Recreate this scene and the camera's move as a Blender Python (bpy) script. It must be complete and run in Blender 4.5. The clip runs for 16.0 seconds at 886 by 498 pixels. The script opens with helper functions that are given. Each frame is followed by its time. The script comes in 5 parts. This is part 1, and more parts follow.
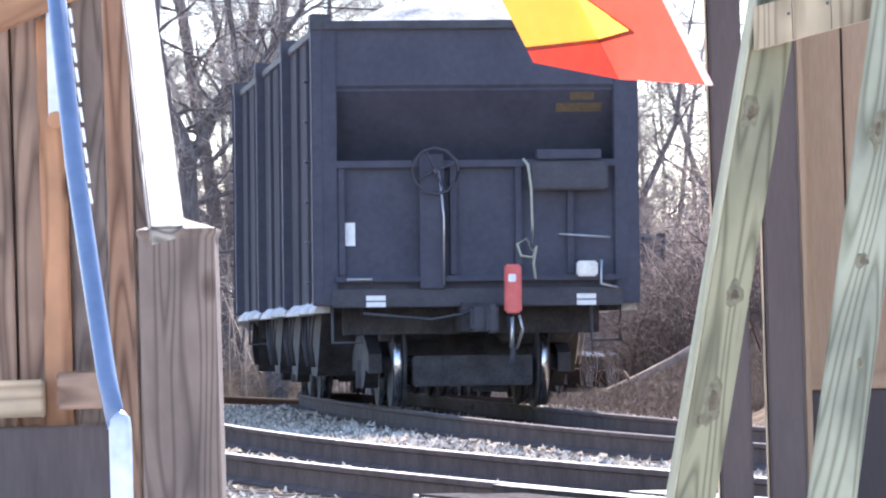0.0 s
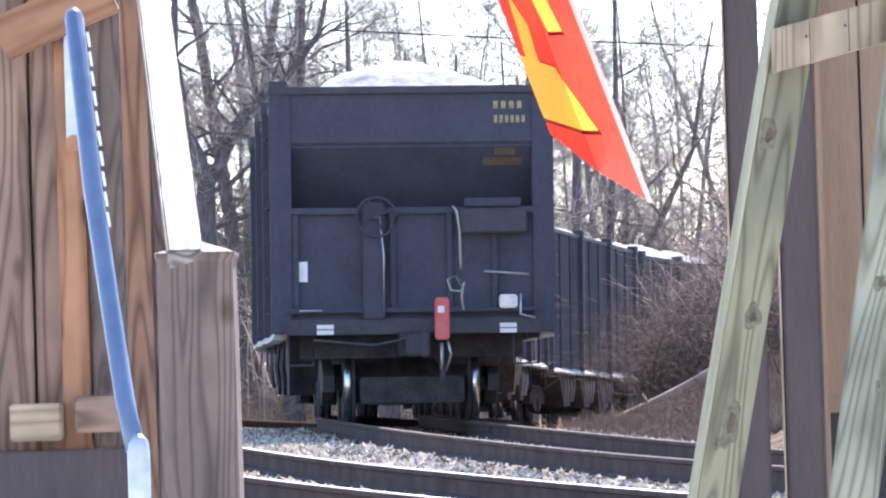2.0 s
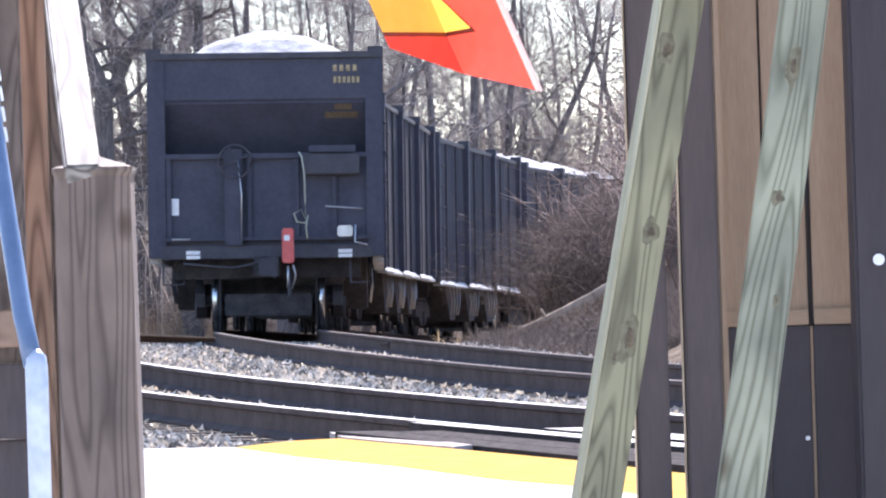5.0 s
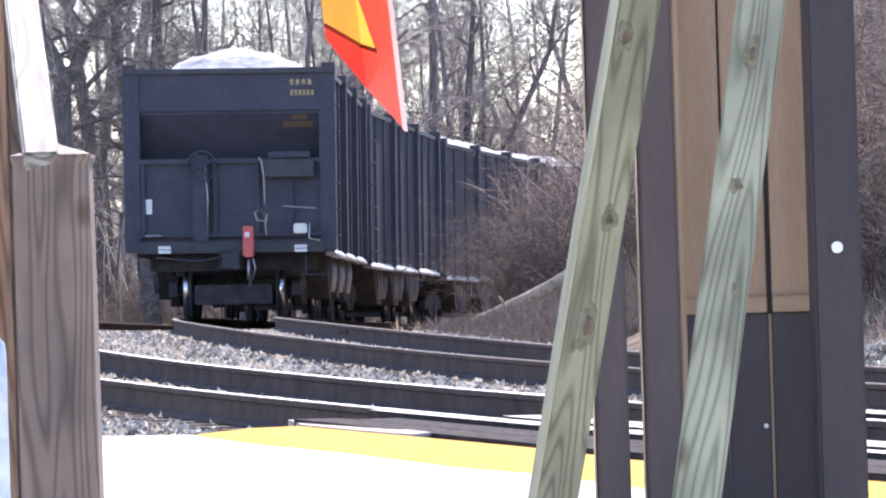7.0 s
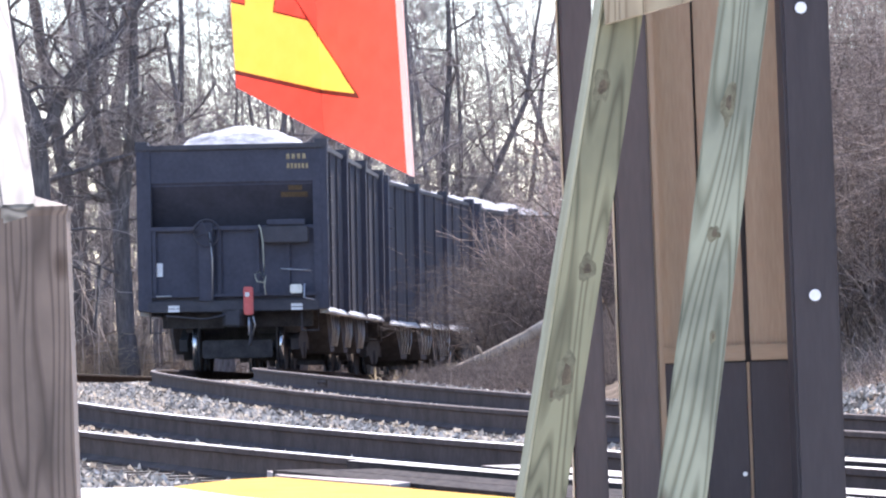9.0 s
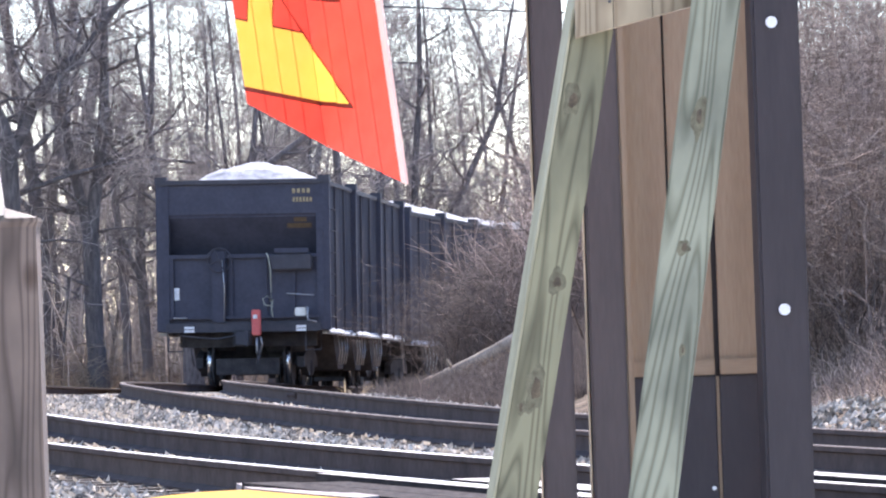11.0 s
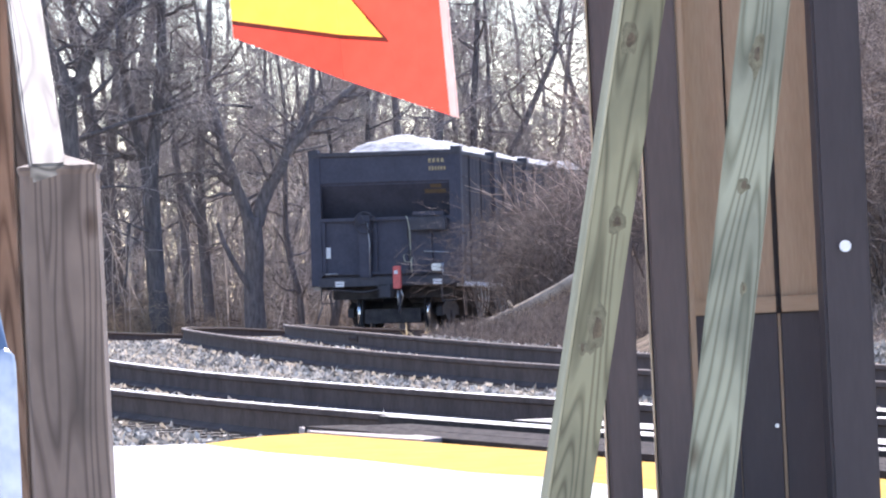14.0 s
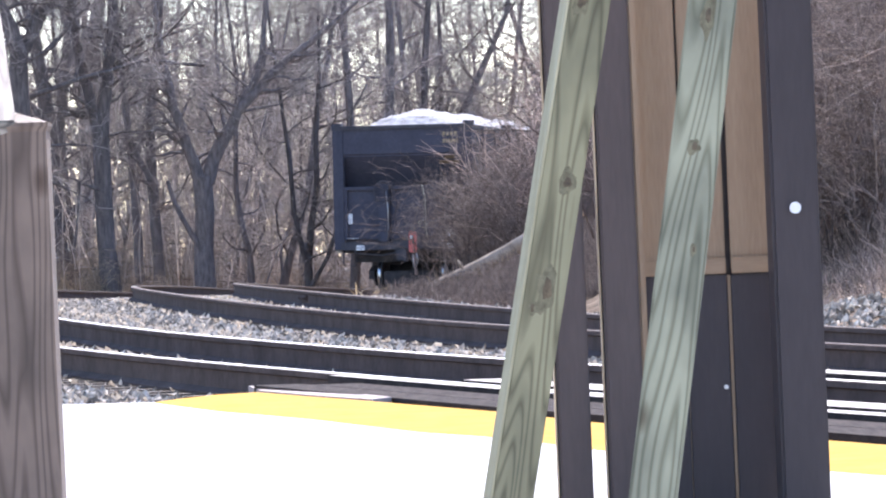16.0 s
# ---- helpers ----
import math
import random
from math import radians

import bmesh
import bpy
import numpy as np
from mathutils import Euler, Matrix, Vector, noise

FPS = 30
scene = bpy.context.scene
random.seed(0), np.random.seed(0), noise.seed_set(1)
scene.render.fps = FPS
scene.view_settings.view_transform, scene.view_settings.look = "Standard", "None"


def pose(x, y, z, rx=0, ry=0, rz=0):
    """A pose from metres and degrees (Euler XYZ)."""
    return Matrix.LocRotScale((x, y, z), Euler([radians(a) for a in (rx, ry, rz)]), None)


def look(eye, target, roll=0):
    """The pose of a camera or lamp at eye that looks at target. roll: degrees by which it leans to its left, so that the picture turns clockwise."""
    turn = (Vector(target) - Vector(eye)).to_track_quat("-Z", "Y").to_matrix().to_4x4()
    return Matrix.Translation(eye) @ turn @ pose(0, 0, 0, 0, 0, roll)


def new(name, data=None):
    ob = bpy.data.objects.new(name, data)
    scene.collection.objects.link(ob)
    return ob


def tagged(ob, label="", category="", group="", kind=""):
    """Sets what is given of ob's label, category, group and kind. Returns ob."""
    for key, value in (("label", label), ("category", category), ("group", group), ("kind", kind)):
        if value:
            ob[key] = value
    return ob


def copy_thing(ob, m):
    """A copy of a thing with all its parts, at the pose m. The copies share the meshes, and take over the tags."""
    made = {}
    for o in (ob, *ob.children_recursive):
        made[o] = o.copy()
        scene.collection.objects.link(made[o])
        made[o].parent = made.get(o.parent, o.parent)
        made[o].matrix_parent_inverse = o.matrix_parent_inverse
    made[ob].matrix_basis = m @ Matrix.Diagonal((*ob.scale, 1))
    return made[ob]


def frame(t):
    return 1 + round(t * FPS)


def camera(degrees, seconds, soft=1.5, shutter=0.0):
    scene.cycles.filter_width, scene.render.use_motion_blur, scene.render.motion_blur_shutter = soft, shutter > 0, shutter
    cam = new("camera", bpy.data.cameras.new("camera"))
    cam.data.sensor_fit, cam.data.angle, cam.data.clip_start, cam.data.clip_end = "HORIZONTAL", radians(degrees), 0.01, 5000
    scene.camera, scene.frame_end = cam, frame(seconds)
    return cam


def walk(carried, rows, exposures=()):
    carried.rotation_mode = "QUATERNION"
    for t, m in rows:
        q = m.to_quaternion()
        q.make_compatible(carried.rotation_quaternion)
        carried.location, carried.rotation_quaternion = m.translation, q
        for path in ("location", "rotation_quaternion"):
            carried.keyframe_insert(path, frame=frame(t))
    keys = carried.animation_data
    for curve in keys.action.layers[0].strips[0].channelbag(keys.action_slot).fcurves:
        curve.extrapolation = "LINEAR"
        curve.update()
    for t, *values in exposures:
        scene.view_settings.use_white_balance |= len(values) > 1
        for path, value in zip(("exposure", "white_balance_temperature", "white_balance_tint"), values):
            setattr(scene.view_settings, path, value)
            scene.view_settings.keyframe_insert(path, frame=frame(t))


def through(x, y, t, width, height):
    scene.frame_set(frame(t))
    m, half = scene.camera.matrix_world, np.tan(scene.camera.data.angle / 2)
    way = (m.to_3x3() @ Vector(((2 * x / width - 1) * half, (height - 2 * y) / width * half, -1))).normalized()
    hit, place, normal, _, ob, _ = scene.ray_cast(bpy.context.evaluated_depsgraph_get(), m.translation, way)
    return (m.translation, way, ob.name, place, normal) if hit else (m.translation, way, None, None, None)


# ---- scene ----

# ---- camera: on a tripod, long lens, panned and tilted by hand ----
EYE = (0.0, 0.0, 0.72)
cam = camera(9.0, 16.0, soft=2.2)
# seconds, bearing to the right, tilt upwards, roll
AIM = (
    (0, -1.2861, 1.1117, -1.658), (0.5, -1.4721, 1.2154, -1.589), (1, -1.5380, 1.4270, -1.627),
    (1.5, -1.5047, 1.4498, -1.836), (2, -1.4625, 1.3517, -1.726), (2.5, -1.2682, 1.2271, -1.669),
    (3, -1.0440, 0.9453, -1.750), (3.5, -0.8144, 0.6976, -1.729), (4, -0.6781, 0.6066, -1.711),
    (4.2, -0.6768, 0.5748, -1.740), (6.5, 0.0242, 0.3202, -1.789), (7, -0.0355, 0.3136, -1.763),
    (7.5, -0.0988, 0.4349, -1.991), (8, -0.1403, 0.5479, -1.961), (8.5, -0.0236, 0.6527, -2.094),
    (9, 0.2075, 0.8150, -2.095), (9.2, 0.2964, 0.8874, -2.100), (11.3, 0.5235, 0.9380, -1.906),
    (11.5, 0.4170, 0.7609, -1.899), (12, 0.1893, 0.4517, -2.066), (12.5, 0.0165, 0.3259, -2.176),
    (13, -0.0881, 0.3192, -2.488), (13.5, -0.1555, 0.3109, -2.625), (14, -0.1154, 0.3674, -2.666),
    (14.5, 0.0160, 0.3390, -2.700), (15, 0.1819, 0.2094, -2.698), (15.5, 0.2875, 0.0238, -2.402),
    (16, 0.3729, -0.0636, -2.377))
walk(cam, [(t, pose(*EYE, 90 + up, 0, -side) @ pose(0, 0, 0, 0, 0, roll)) for t, side, up, roll in AIM],
     exposures=((0, 1.68, 6250, 21), (1.5, 1.55, 6250, 21), (3, 1.40, 6250, 21), (6.5, 1.34, 6250, 21), (16, 1.27, 6250, 21)))

# ---- light: low bright sun from behind the woods, clear pale sky ----
SUN_AZ, SUN_EL = 9.0, 42.0        # degrees from +Y towards +X, and above the horizon
world = bpy.data.worlds.new("world")
scene.world = world
world.use_nodes = True
wn = world.node_tree
sky = wn.nodes.new("ShaderNodeTexSky")
sky.sky_type, sky.sun_disc = "NISHITA", False
sky.sun_elevation, sky.sun_rotation = radians(SUN_EL), radians(SUN_AZ)
sky.dust_density, sky.air_density, sky.ozone_density = 0.1, 1.0, 2.0
wn.links.new(sky.outputs[0], wn.nodes["Background"].inputs[0])
wn.nodes["Background"].inputs[1].default_value = 0.15
sun = new("sun", bpy.data.lights.new("sun", "SUN"))
sun.data.energy, sun.data.angle, sun.data.color = 5.0, radians(0.5), (1.0, 0.95, 0.88)
sd = Vector((math.sin(radians(SUN_AZ)) * math.cos(radians(SUN_EL)), math.cos(radians(SUN_AZ)) * math.cos(radians(SUN_EL)), math.sin(radians(SUN_EL))))
sun.matrix_world = look(sd * 50, (0, 0, 0))


# ---- materials ----
def mat(name, a, b, scale=8.0, rough=0.7, bump=0.2, metal=0.0, stretch=(1, 1, 1), fine=6.0, spec=0.5, contrast=0.5, vary=0.0, through=0.0, pieces=0.0):
    """Two colours mixed by coarse and fine noise, with relief; vary: shade by piece; through: share of light let through."""
    m = bpy.data.materials.new(name)
    m.use_nodes = True
    nt = m.node_tree
    N, L = nt.nodes, nt.links
    bs = N["Principled BSDF"]
    tc = N.new("ShaderNodeTexCoord")
    mp = N.new("ShaderNodeMapping")
    mp.inputs["Scale"].default_value = stretch
    L.new(tc.outputs["Object"], mp.inputs[0])
    n1, n2 = N.new("ShaderNodeTexNoise"), N.new("ShaderNodeTexNoise")
    n1.inputs["Scale"].default_value, n1.inputs["Detail"].default_value = scale, 5
    n2.inputs["Scale"].default_value, n2.inputs["Detail"].default_value = scale * fine, 3
    L.new(mp.outputs[0], n1.inputs["Vector"])
    L.new(mp.outputs[0], n2.inputs["Vector"])
    mx = N.new("ShaderNodeMath")
    mx.operation = "MULTIPLY_ADD"
    L.new(n2.outputs[0], mx.inputs[0])
    mx.inputs[1].default_value = 0.6
    sc = N.new("ShaderNodeMath")
    sc.operation = "MULTIPLY_ADD"
    L.new(n1.outputs[0], sc.inputs[0])
    sc.inputs[1].default_value, sc.inputs[2].default_value = 1.0, -0.3
    L.new(sc.outputs[0], mx.inputs[2])
    ramp = N.new("ShaderNodeValToRGB")
    ramp.color_ramp.elements[0].position, ramp.color_ramp.elements[1].position = 0.5 - contrast / 2, 0.5 + contrast / 2
    ramp.color_ramp.elements[0].color, ramp.color_ramp.elements[1].color = (*a, 1), (*b, 1)
    L.new(mx.outputs[0], ramp.inputs[0])
    col = ramp.outputs[0]
    if pieces:
        ge, hp, mq = N.new("ShaderNodeNewGeometry"), N.new("ShaderNodeHueSaturation"), N.new("ShaderNodeMapRange")
        mq.inputs[3].default_value, mq.inputs[4].default_value = 1 - pieces, 1 + pieces
        L.new(ge.outputs["Random Per Island"], mq.inputs[0])
        L.new(mq.outputs[0], hp.inputs["Value"])
        L.new(col, hp.inputs["Color"])
        col = hp.outputs[0]
    if vary:
        oi, hv = N.new("ShaderNodeObjectInfo"), N.new("ShaderNodeHueSaturation")
        mr = N.new("ShaderNodeMapRange")
        mr.inputs[3].default_value, mr.inputs[4].default_value = 1 - vary, 1 + vary
        L.new(oi.outputs["Random"], mr.inputs[0])
        L.new(mr.outputs[0], hv.inputs["Value"])
        L.new(col, hv.inputs["Color"])
        col = hv.outputs[0]
    L.new(col, bs.inputs["Base Color"])
    bs.inputs["Roughness"].default_value, bs.inputs["Metallic"].default_value = rough, metal
    bs.inputs["Specular IOR Level"].default_value = spec
    if bump:
        bp = N.new("ShaderNodeBump")
        bp.inputs["Strength"].default_value, bp.inputs["Distance"].default_value = bump, 0.01
        L.new(mx.outputs[0], bp.inputs["Height"])
        L.new(bp.outputs[0], bs.inputs["Normal"])
    if through:
        tr, ms = N.new("ShaderNodeBsdfTranslucent"), N.new("ShaderNodeMixShader")
        L.new(col, tr.inputs[0])
        ms.inputs[0].default_value = through
        L.new(bs.outputs[0], ms.inputs[1])
        L.new(tr.outputs[0], ms.inputs[2])
        L.new(ms.outputs[0], N["Material Output"].inputs[0])
    return m


def wood(name, a, b, rough=0.75, rings=6.0, bump=0.35, knots=True, line=0.32):
    """Sawn timber: long wavy growth lines along z, with knots and weathering."""
    m = bpy.data.materials.new(name)
    m.use_nodes = True
    nt = m.node_tree
    N, L = nt.nodes, nt.links
    bs = N["Principled BSDF"]
    tc, oi = N.new("ShaderNodeTexCoord"), N.new("ShaderNodeObjectInfo")
    mp = N.new("ShaderNodeMapping")
    mp.inputs["Scale"].default_value = (1, 1, 0.09)
    ad = N.new("ShaderNodeVectorMath")
    ad.operation = "MULTIPLY_ADD"
    ad.inputs[1].default_value, ad.inputs[2].default_value = (7, 7, 7), (0, 0, 0)
    L.new(oi.outputs["Random"], ad.inputs[0])
    sm = N.new("ShaderNodeVectorMath")
    L.new(tc.outputs["Object"], sm.inputs[0])
    L.new(ad.outputs[0], sm.inputs[1])
    L.new(sm.outputs[0], mp.inputs[0])
    wv = N.new("ShaderNodeTexNoise")
    wv.inputs["Scale"].default_value, wv.inputs["Detail"].default_value = 9, 1.5
    L.new(mp.outputs[0], wv.inputs["Vector"])
    ml = N.new("ShaderNodeMath")
    ml.operation = "MULTIPLY"
    ml.inputs[1].default_value = rings
    L.new(wv.outputs[0], ml.inputs[0])
    fr = N.new("ShaderNodeMath")
    fr.operation = "PINGPONG"
    fr.inputs[1].default_value = 0.5
    L.new(ml.outputs[0], fr.inputs[0])
    r1 = N.new("ShaderNodeValToRGB")
    r1.color_ramp.elements[0].color, r1.color_ramp.elements[1].color = (*a, 1), (*b, 1)
    r1.color_ramp.elements[0].position, r1.color_ramp.elements[1].position = 0.0, line
    L.new(fr.outputs[0], r1.inputs[0])
    big = N.new("ShaderNodeTexNoise")
    big.inputs["Scale"].default_value, big.inputs["Detail"].default_value = 5, 6
    mpb = N.new("ShaderNodeMapping")
    mpb.inputs["Scale"].default_value = (1.6, 1.6, 0.8)
    L.new(sm.outputs[0], mpb.inputs[0])
    L.new(mpb.outputs[0], big.inputs["Vector"])
    r2 = N.new("ShaderNodeValToRGB")
    r2.color_ramp.elements[0].color, r2.color_ramp.elements[1].color = (0.62, 0.62, 0.6, 1), (1.12, 1.1, 1.05, 1)
    r2.color_ramp.elements[0].position, r2.color_ramp.elements[1].position = 0.33, 0.62
    L.new(big.outputs[0], r2.inputs[0])
    mu = N.new("ShaderNodeMix")
    mu.data_type, mu.blend_type = "RGBA", "MULTIPLY"
    mu.inputs[0].default_value = 1.0
    L.new(r1.outputs[0], mu.inputs[6])
    L.new(r2.outputs[0], mu.inputs[7])
    col = mu.outputs[2]
    if knots:
        vo = N.new("ShaderNodeTexVoronoi")
        vo.inputs["Scale"].default_value = 4.2
        mpk = N.new("ShaderNodeMapping")
        mpk.inputs["Scale"].default_value = (1.6, 1.6, 0.7)
        L.new(sm.outputs[0], mpk.inputs[0])
        L.new(mpk.outputs[0], vo.inputs["Vector"])
        rk = N.new("ShaderNodeValToRGB")
        rk.color_ramp.elements[0].color, rk.color_ramp.elements[1].color = (0.3, 0.22, 0.16, 1), (1, 1, 1, 1)
        rk.color_ramp.elements[0].position, rk.color_ramp.elements[1].position = 0.06, 0.13
        L.new(vo.outputs["Distance"], rk.inputs[0])
        mk = N.new("ShaderNodeMix")
        mk.data_type, mk.blend_type = "RGBA", "MULTIPLY"
        mk.inputs[0].default_value = 1.0
        L.new(col, mk.inputs[6])
        L.new(rk.outputs[0], mk.inputs[7])
        col = mk.outputs[2]
    L.new(col, bs.inputs["Base Color"])
    bs.inputs["Roughness"].default_value = rough
    bp = N.new("ShaderNodeBump")
    bp.inputs["Strength"].default_value, bp.inputs["Distance"].default_value = bump, 0.003
    L.new(fr.outputs[0], bp.inputs["Height"])
    L.new(bp.outputs[0], bs.inputs["Normal"])
    return m


M_GROUND = mat("leaf_litter", (0.06, 0.046, 0.034), (0.29, 0.222, 0.16), 2.2, 1.0, 0.8, fine=9, spec=0.05)
M_BALLAST = mat("ballast", (0.07, 0.052, 0.037), (0.27, 0.21, 0.15), 14, 1.0, 0.8, spec=0.1)
M_STONE = mat("stone", (0.16, 0.13, 0.10), (0.68, 0.59, 0.475), 9, 0.85, 0.3, fine=3, spec=0.15, contrast=0.34, pieces=0.6)
M_CONCRETE = mat("concrete", (0.52, 0.51, 0.49), (0.66, 0.65, 0.62), 2.5, 0.95, 0.15, fine=14, spec=0.05)
M_EDGEBOARD = mat("bleached_edge_board", (0.26, 0.21, 0.19), (0.44, 0.37, 0.34), 5, 0.9, 0.3)
M_YELLOW = mat("yellow_paving", (0.52, 0.30, 0.065), (0.62, 0.38, 0.10), 4, 1.0, 0.2, fine=10, spec=0.03)
M_RAIL = mat("rusty_rail", (0.07, 0.053, 0.048), (0.125, 0.096, 0.086), 3, 0.95, 0.25, spec=0.08)
M_HEAD = mat("worn_rail_head", (0.35, 0.34, 0.33), (0.55, 0.54, 0.52), 6, 0.28, 0.05, metal=1.0, stretch=(1, 1, 1))
M_DULLHEAD = mat("dull_rail_head", (0.13, 0.11, 0.10), (0.22, 0.19, 0.175), 6, 0.9, 0.05, spec=0.1)
M_TIE = mat("creosoted_timber", (0.045, 0.036, 0.03), (0.11, 0.09, 0.075), 7, 0.9, 0.5, vary=0.25)
M_PLANK = mat("crossing_plank", (0.03, 0.025, 0.024), (0.07, 0.058, 0.052), 5, 0.95, 0.4, stretch=(4, 0.5, 4), spec=0.05)
M_PLANKTOP = mat("bleached_plank_top", (0.40, 0.36, 0.32), (0.58, 0.54, 0.49), 5, 0.8, 0.4, stretch=(4, 0.5, 4), spec=0.2)
M_CAR = mat("dark_car_paint", (0.051, 0.053, 0.074), (0.080, 0.083, 0.110), 1.6, 0.75, 0.06, fine=9, spec=0.3)
M_SIDE = mat("streaked_car_side", (0.05, 0.051, 0.066), (0.12, 0.118, 0.128), 2.2, 0.95, 0.08, stretch=(1, 1, 0.09), fine=5, spec=0.06)
M_CARDARK = mat("grimy_steel", (0.042, 0.042, 0.055), (0.075, 0.074, 0.086), 4, 0.7, 0.15)
M_SLOPE = mat("sooty_slope_sheet", (0.055, 0.058, 0.080), (0.082, 0.085, 0.115), 2, 0.85, 0.08, spec=0.15)
M_STEEL = mat("bright_wheel_tread", (0.45, 0.47, 0.5), (0.62, 0.64, 0.67), 9, 0.25, 0.03, metal=1.0)
M_GALV = mat("galvanised_steel", (0.40, 0.41, 0.42), (0.55, 0.56, 0.57), 9, 0.4, 0.05, metal=0.8)
M_UNDER = mat("oily_running_gear", (0.036, 0.035, 0.042), (0.085, 0.082, 0.086), 5, 0.8, 0.2, spec=0.2)
M_SILL = mat("dusty_sill", (0.20, 0.20, 0.20), (0.62, 0.61, 0.59), 1.6, 0.6, 0.25, fine=5)
M_LOAD = mat("crushed_stone_load", (0.17, 0.178, 0.192), (0.46, 0.475, 0.505), 5, 0.85, 0.9, spec=0.2)
M_REDMARK = mat("red_marker_paint", (0.62, 0.10, 0.09), (0.75, 0.16, 0.14), 8, 0.5, 0.05)
M_WHITE = mat("white_sheeting", (0.72, 0.73, 0.74), (0.85, 0.85, 0.84), 20, 0.5, 0.02)
M_LETTER = mat("yellow_stencil_paint", (0.20, 0.15, 0.075), (0.52, 0.42, 0.24), 14, 0.7, 0.0)
M_FADED = mat("faded_stencil_paint", (0.10, 0.075, 0.045), (0.17, 0.12, 0.07), 14, 0.8, 0.0)
M_ROPE = mat("pale_hose", (0.35, 0.36, 0.28), (0.5, 0.5, 0.4), 20, 0.7, 0.1)
M_BARK = mat("grey_bark", (0.085, 0.074, 0.074), (0.24, 0.208, 0.198), 5, 0.95, 0.7, stretch=(3, 3, 0.6), vary=0.35)
M_TWIG = mat("twig_bark", (0.19, 0.16, 0.15), (0.50, 0.44, 0.405), 4, 0.9, 0.0, vary=0.35, through=0.15, pieces=0.5)
M_BRAMBLE = mat("dry_bramble", (0.075, 0.058, 0.052), (0.23, 0.18, 0.155), 3, 0.9, 0.0, vary=0.3, pieces=0.6)
M_PALEBRUSH = mat("pale_brush", (0.36, 0.31, 0.28), (0.74, 0.68, 0.62), 2, 0.9, 0.0, through=0.55, pieces=0.45)
# the bramble colour made lighter: sunlight on the bank is painted in
M_BRUSHLIT = mat("reddish_sapling_bark", (0.16, 0.12, 0.105), (0.44, 0.35, 0.295), 3, 0.9, 0.0, vary=0.3, through=0.15, pieces=0.65)
M_WEED = mat("dry_weed_stem", (0.28, 0.215, 0.155), (0.62, 0.51, 0.38), 3, 0.9, 0.0, vary=0.25, through=0.35, pieces=0.45)
M_STRAW = mat("dry_grass", (0.36, 0.275, 0.165), (0.64, 0.52, 0.34), 3, 0.9, 0.0, vary=0.2, through=0.3)
M_LEAF = mat("fallen_leaf", (0.50, 0.41, 0.31), (0.84, 0.76, 0.63), 9, 0.8, 0.0, through=0.2, pieces=0.35)
M_LOG = mat("fallen_log_bark", (0.30, 0.22, 0.15), (0.58, 0.45, 0.33), 6, 0.9, 0.6)
W_GREEN = wood("treated_pine", (0.148, 0.151, 0.102), (0.285, 0.291, 0.212), rings=21, line=0.3)
W_GOLD = wood("yellowed_pine", (0.118, 0.110, 0.066), (0.238, 0.229, 0.145), rings=20, line=0.3)
W_BLEACH = wood("bleached_pine", (0.10, 0.088, 0.078), (0.36, 0.33, 0.29), rings=12, line=0.36)
W_POST = wood("weathered_post", (0.098, 0.069, 0.054), (0.19, 0.14, 0.113), rings=22, line=0.3)
W_TAN = wood("pale_sawn_pine", (0.36, 0.265, 0.165), (0.55, 0.42, 0.28), rings=11)
W_BOARD = wood("cut_pine", (0.23, 0.17, 0.105), (0.40, 0.32, 0.21), rings=13, line=0.25)
W_FENCE = wood("stained_fence_board", (0.155, 0.092, 0.06), (0.33, 0.215, 0.15), rings=12)
W_ORANGE = wood("cedar_board", (0.27, 0.125, 0.058), (0.43, 0.215, 0.11), rings=10, line=0.28)
M_EDGELIT = mat("pale_sawn_edge", (0.30, 0.275, 0.165), (0.45, 0.42, 0.28), 9, 0.8, 0.2, stretch=(3, 3, 0.3))
M_KNOT = mat("knot_heart", (0.055, 0.042, 0.026), (0.15, 0.115, 0.07), 40, 0.8, 0.3)
M_KNOTRIM = mat("knot_rim", (0.09, 0.078, 0.045), (0.20, 0.185, 0.115), 60, 0.8, 0.3)
M_BROWN = mat("brown_post_paint", (0.056, 0.039, 0.034), (0.082, 0.058, 0.05), 5, 0.6, 0.1, stretch=(3, 3, 0.5))
M_SKIRT = mat("faded_skirt_paint", (0.05, 0.038, 0.036), (0.085, 0.066, 0.062), 5, 0.7, 0.15, stretch=(0.5, 3, 3))
M_DKBROWN = mat("dark_brown_paint", (0.026, 0.019, 0.021), (0.040, 0.030, 0.032), 5, 0.6, 0.1, stretch=(3, 3, 0.5))
M_BEIGE = mat("beige_siding_paint", (0.26, 0.17, 0.10), (0.345, 0.238, 0.146), 4, 0.7, 0.15, stretch=(3, 3, 0.4), fine=12)
M_BLUEPIPE = mat("blue_grey_pipe_paint", (0.10, 0.148, 0.235), (0.145, 0.205, 0.31), 7, 0.28, 0.05)
M_PALEPIPE = mat("pale_pipe_paint", (0.32, 0.38, 0.47), (0.56, 0.61, 0.68), 7, 0.3, 0.05)
M_CLOTHRED = mat("red_nylon", (0.78, 0.06, 0.035), (0.86, 0.09, 0.055), 3, 0.6, 0.0, through=0.62)
M_CLOTHYEL = mat("yellow_nylon", (0.90, 0.44, 0.055), (0.95, 0.52, 0.09), 3, 0.6, 0.0, through=0.62)
M_HEM = mat("pale_hem", (0.88, 0.66, 0.60), (0.92, 0.74, 0.68), 6, 0.6, 0.0, through=0.5)
M_SEAM = mat("dark_seam", (0.16, 0.03, 0.02), (0.22, 0.05, 0.03), 3, 0.8, 0.0)


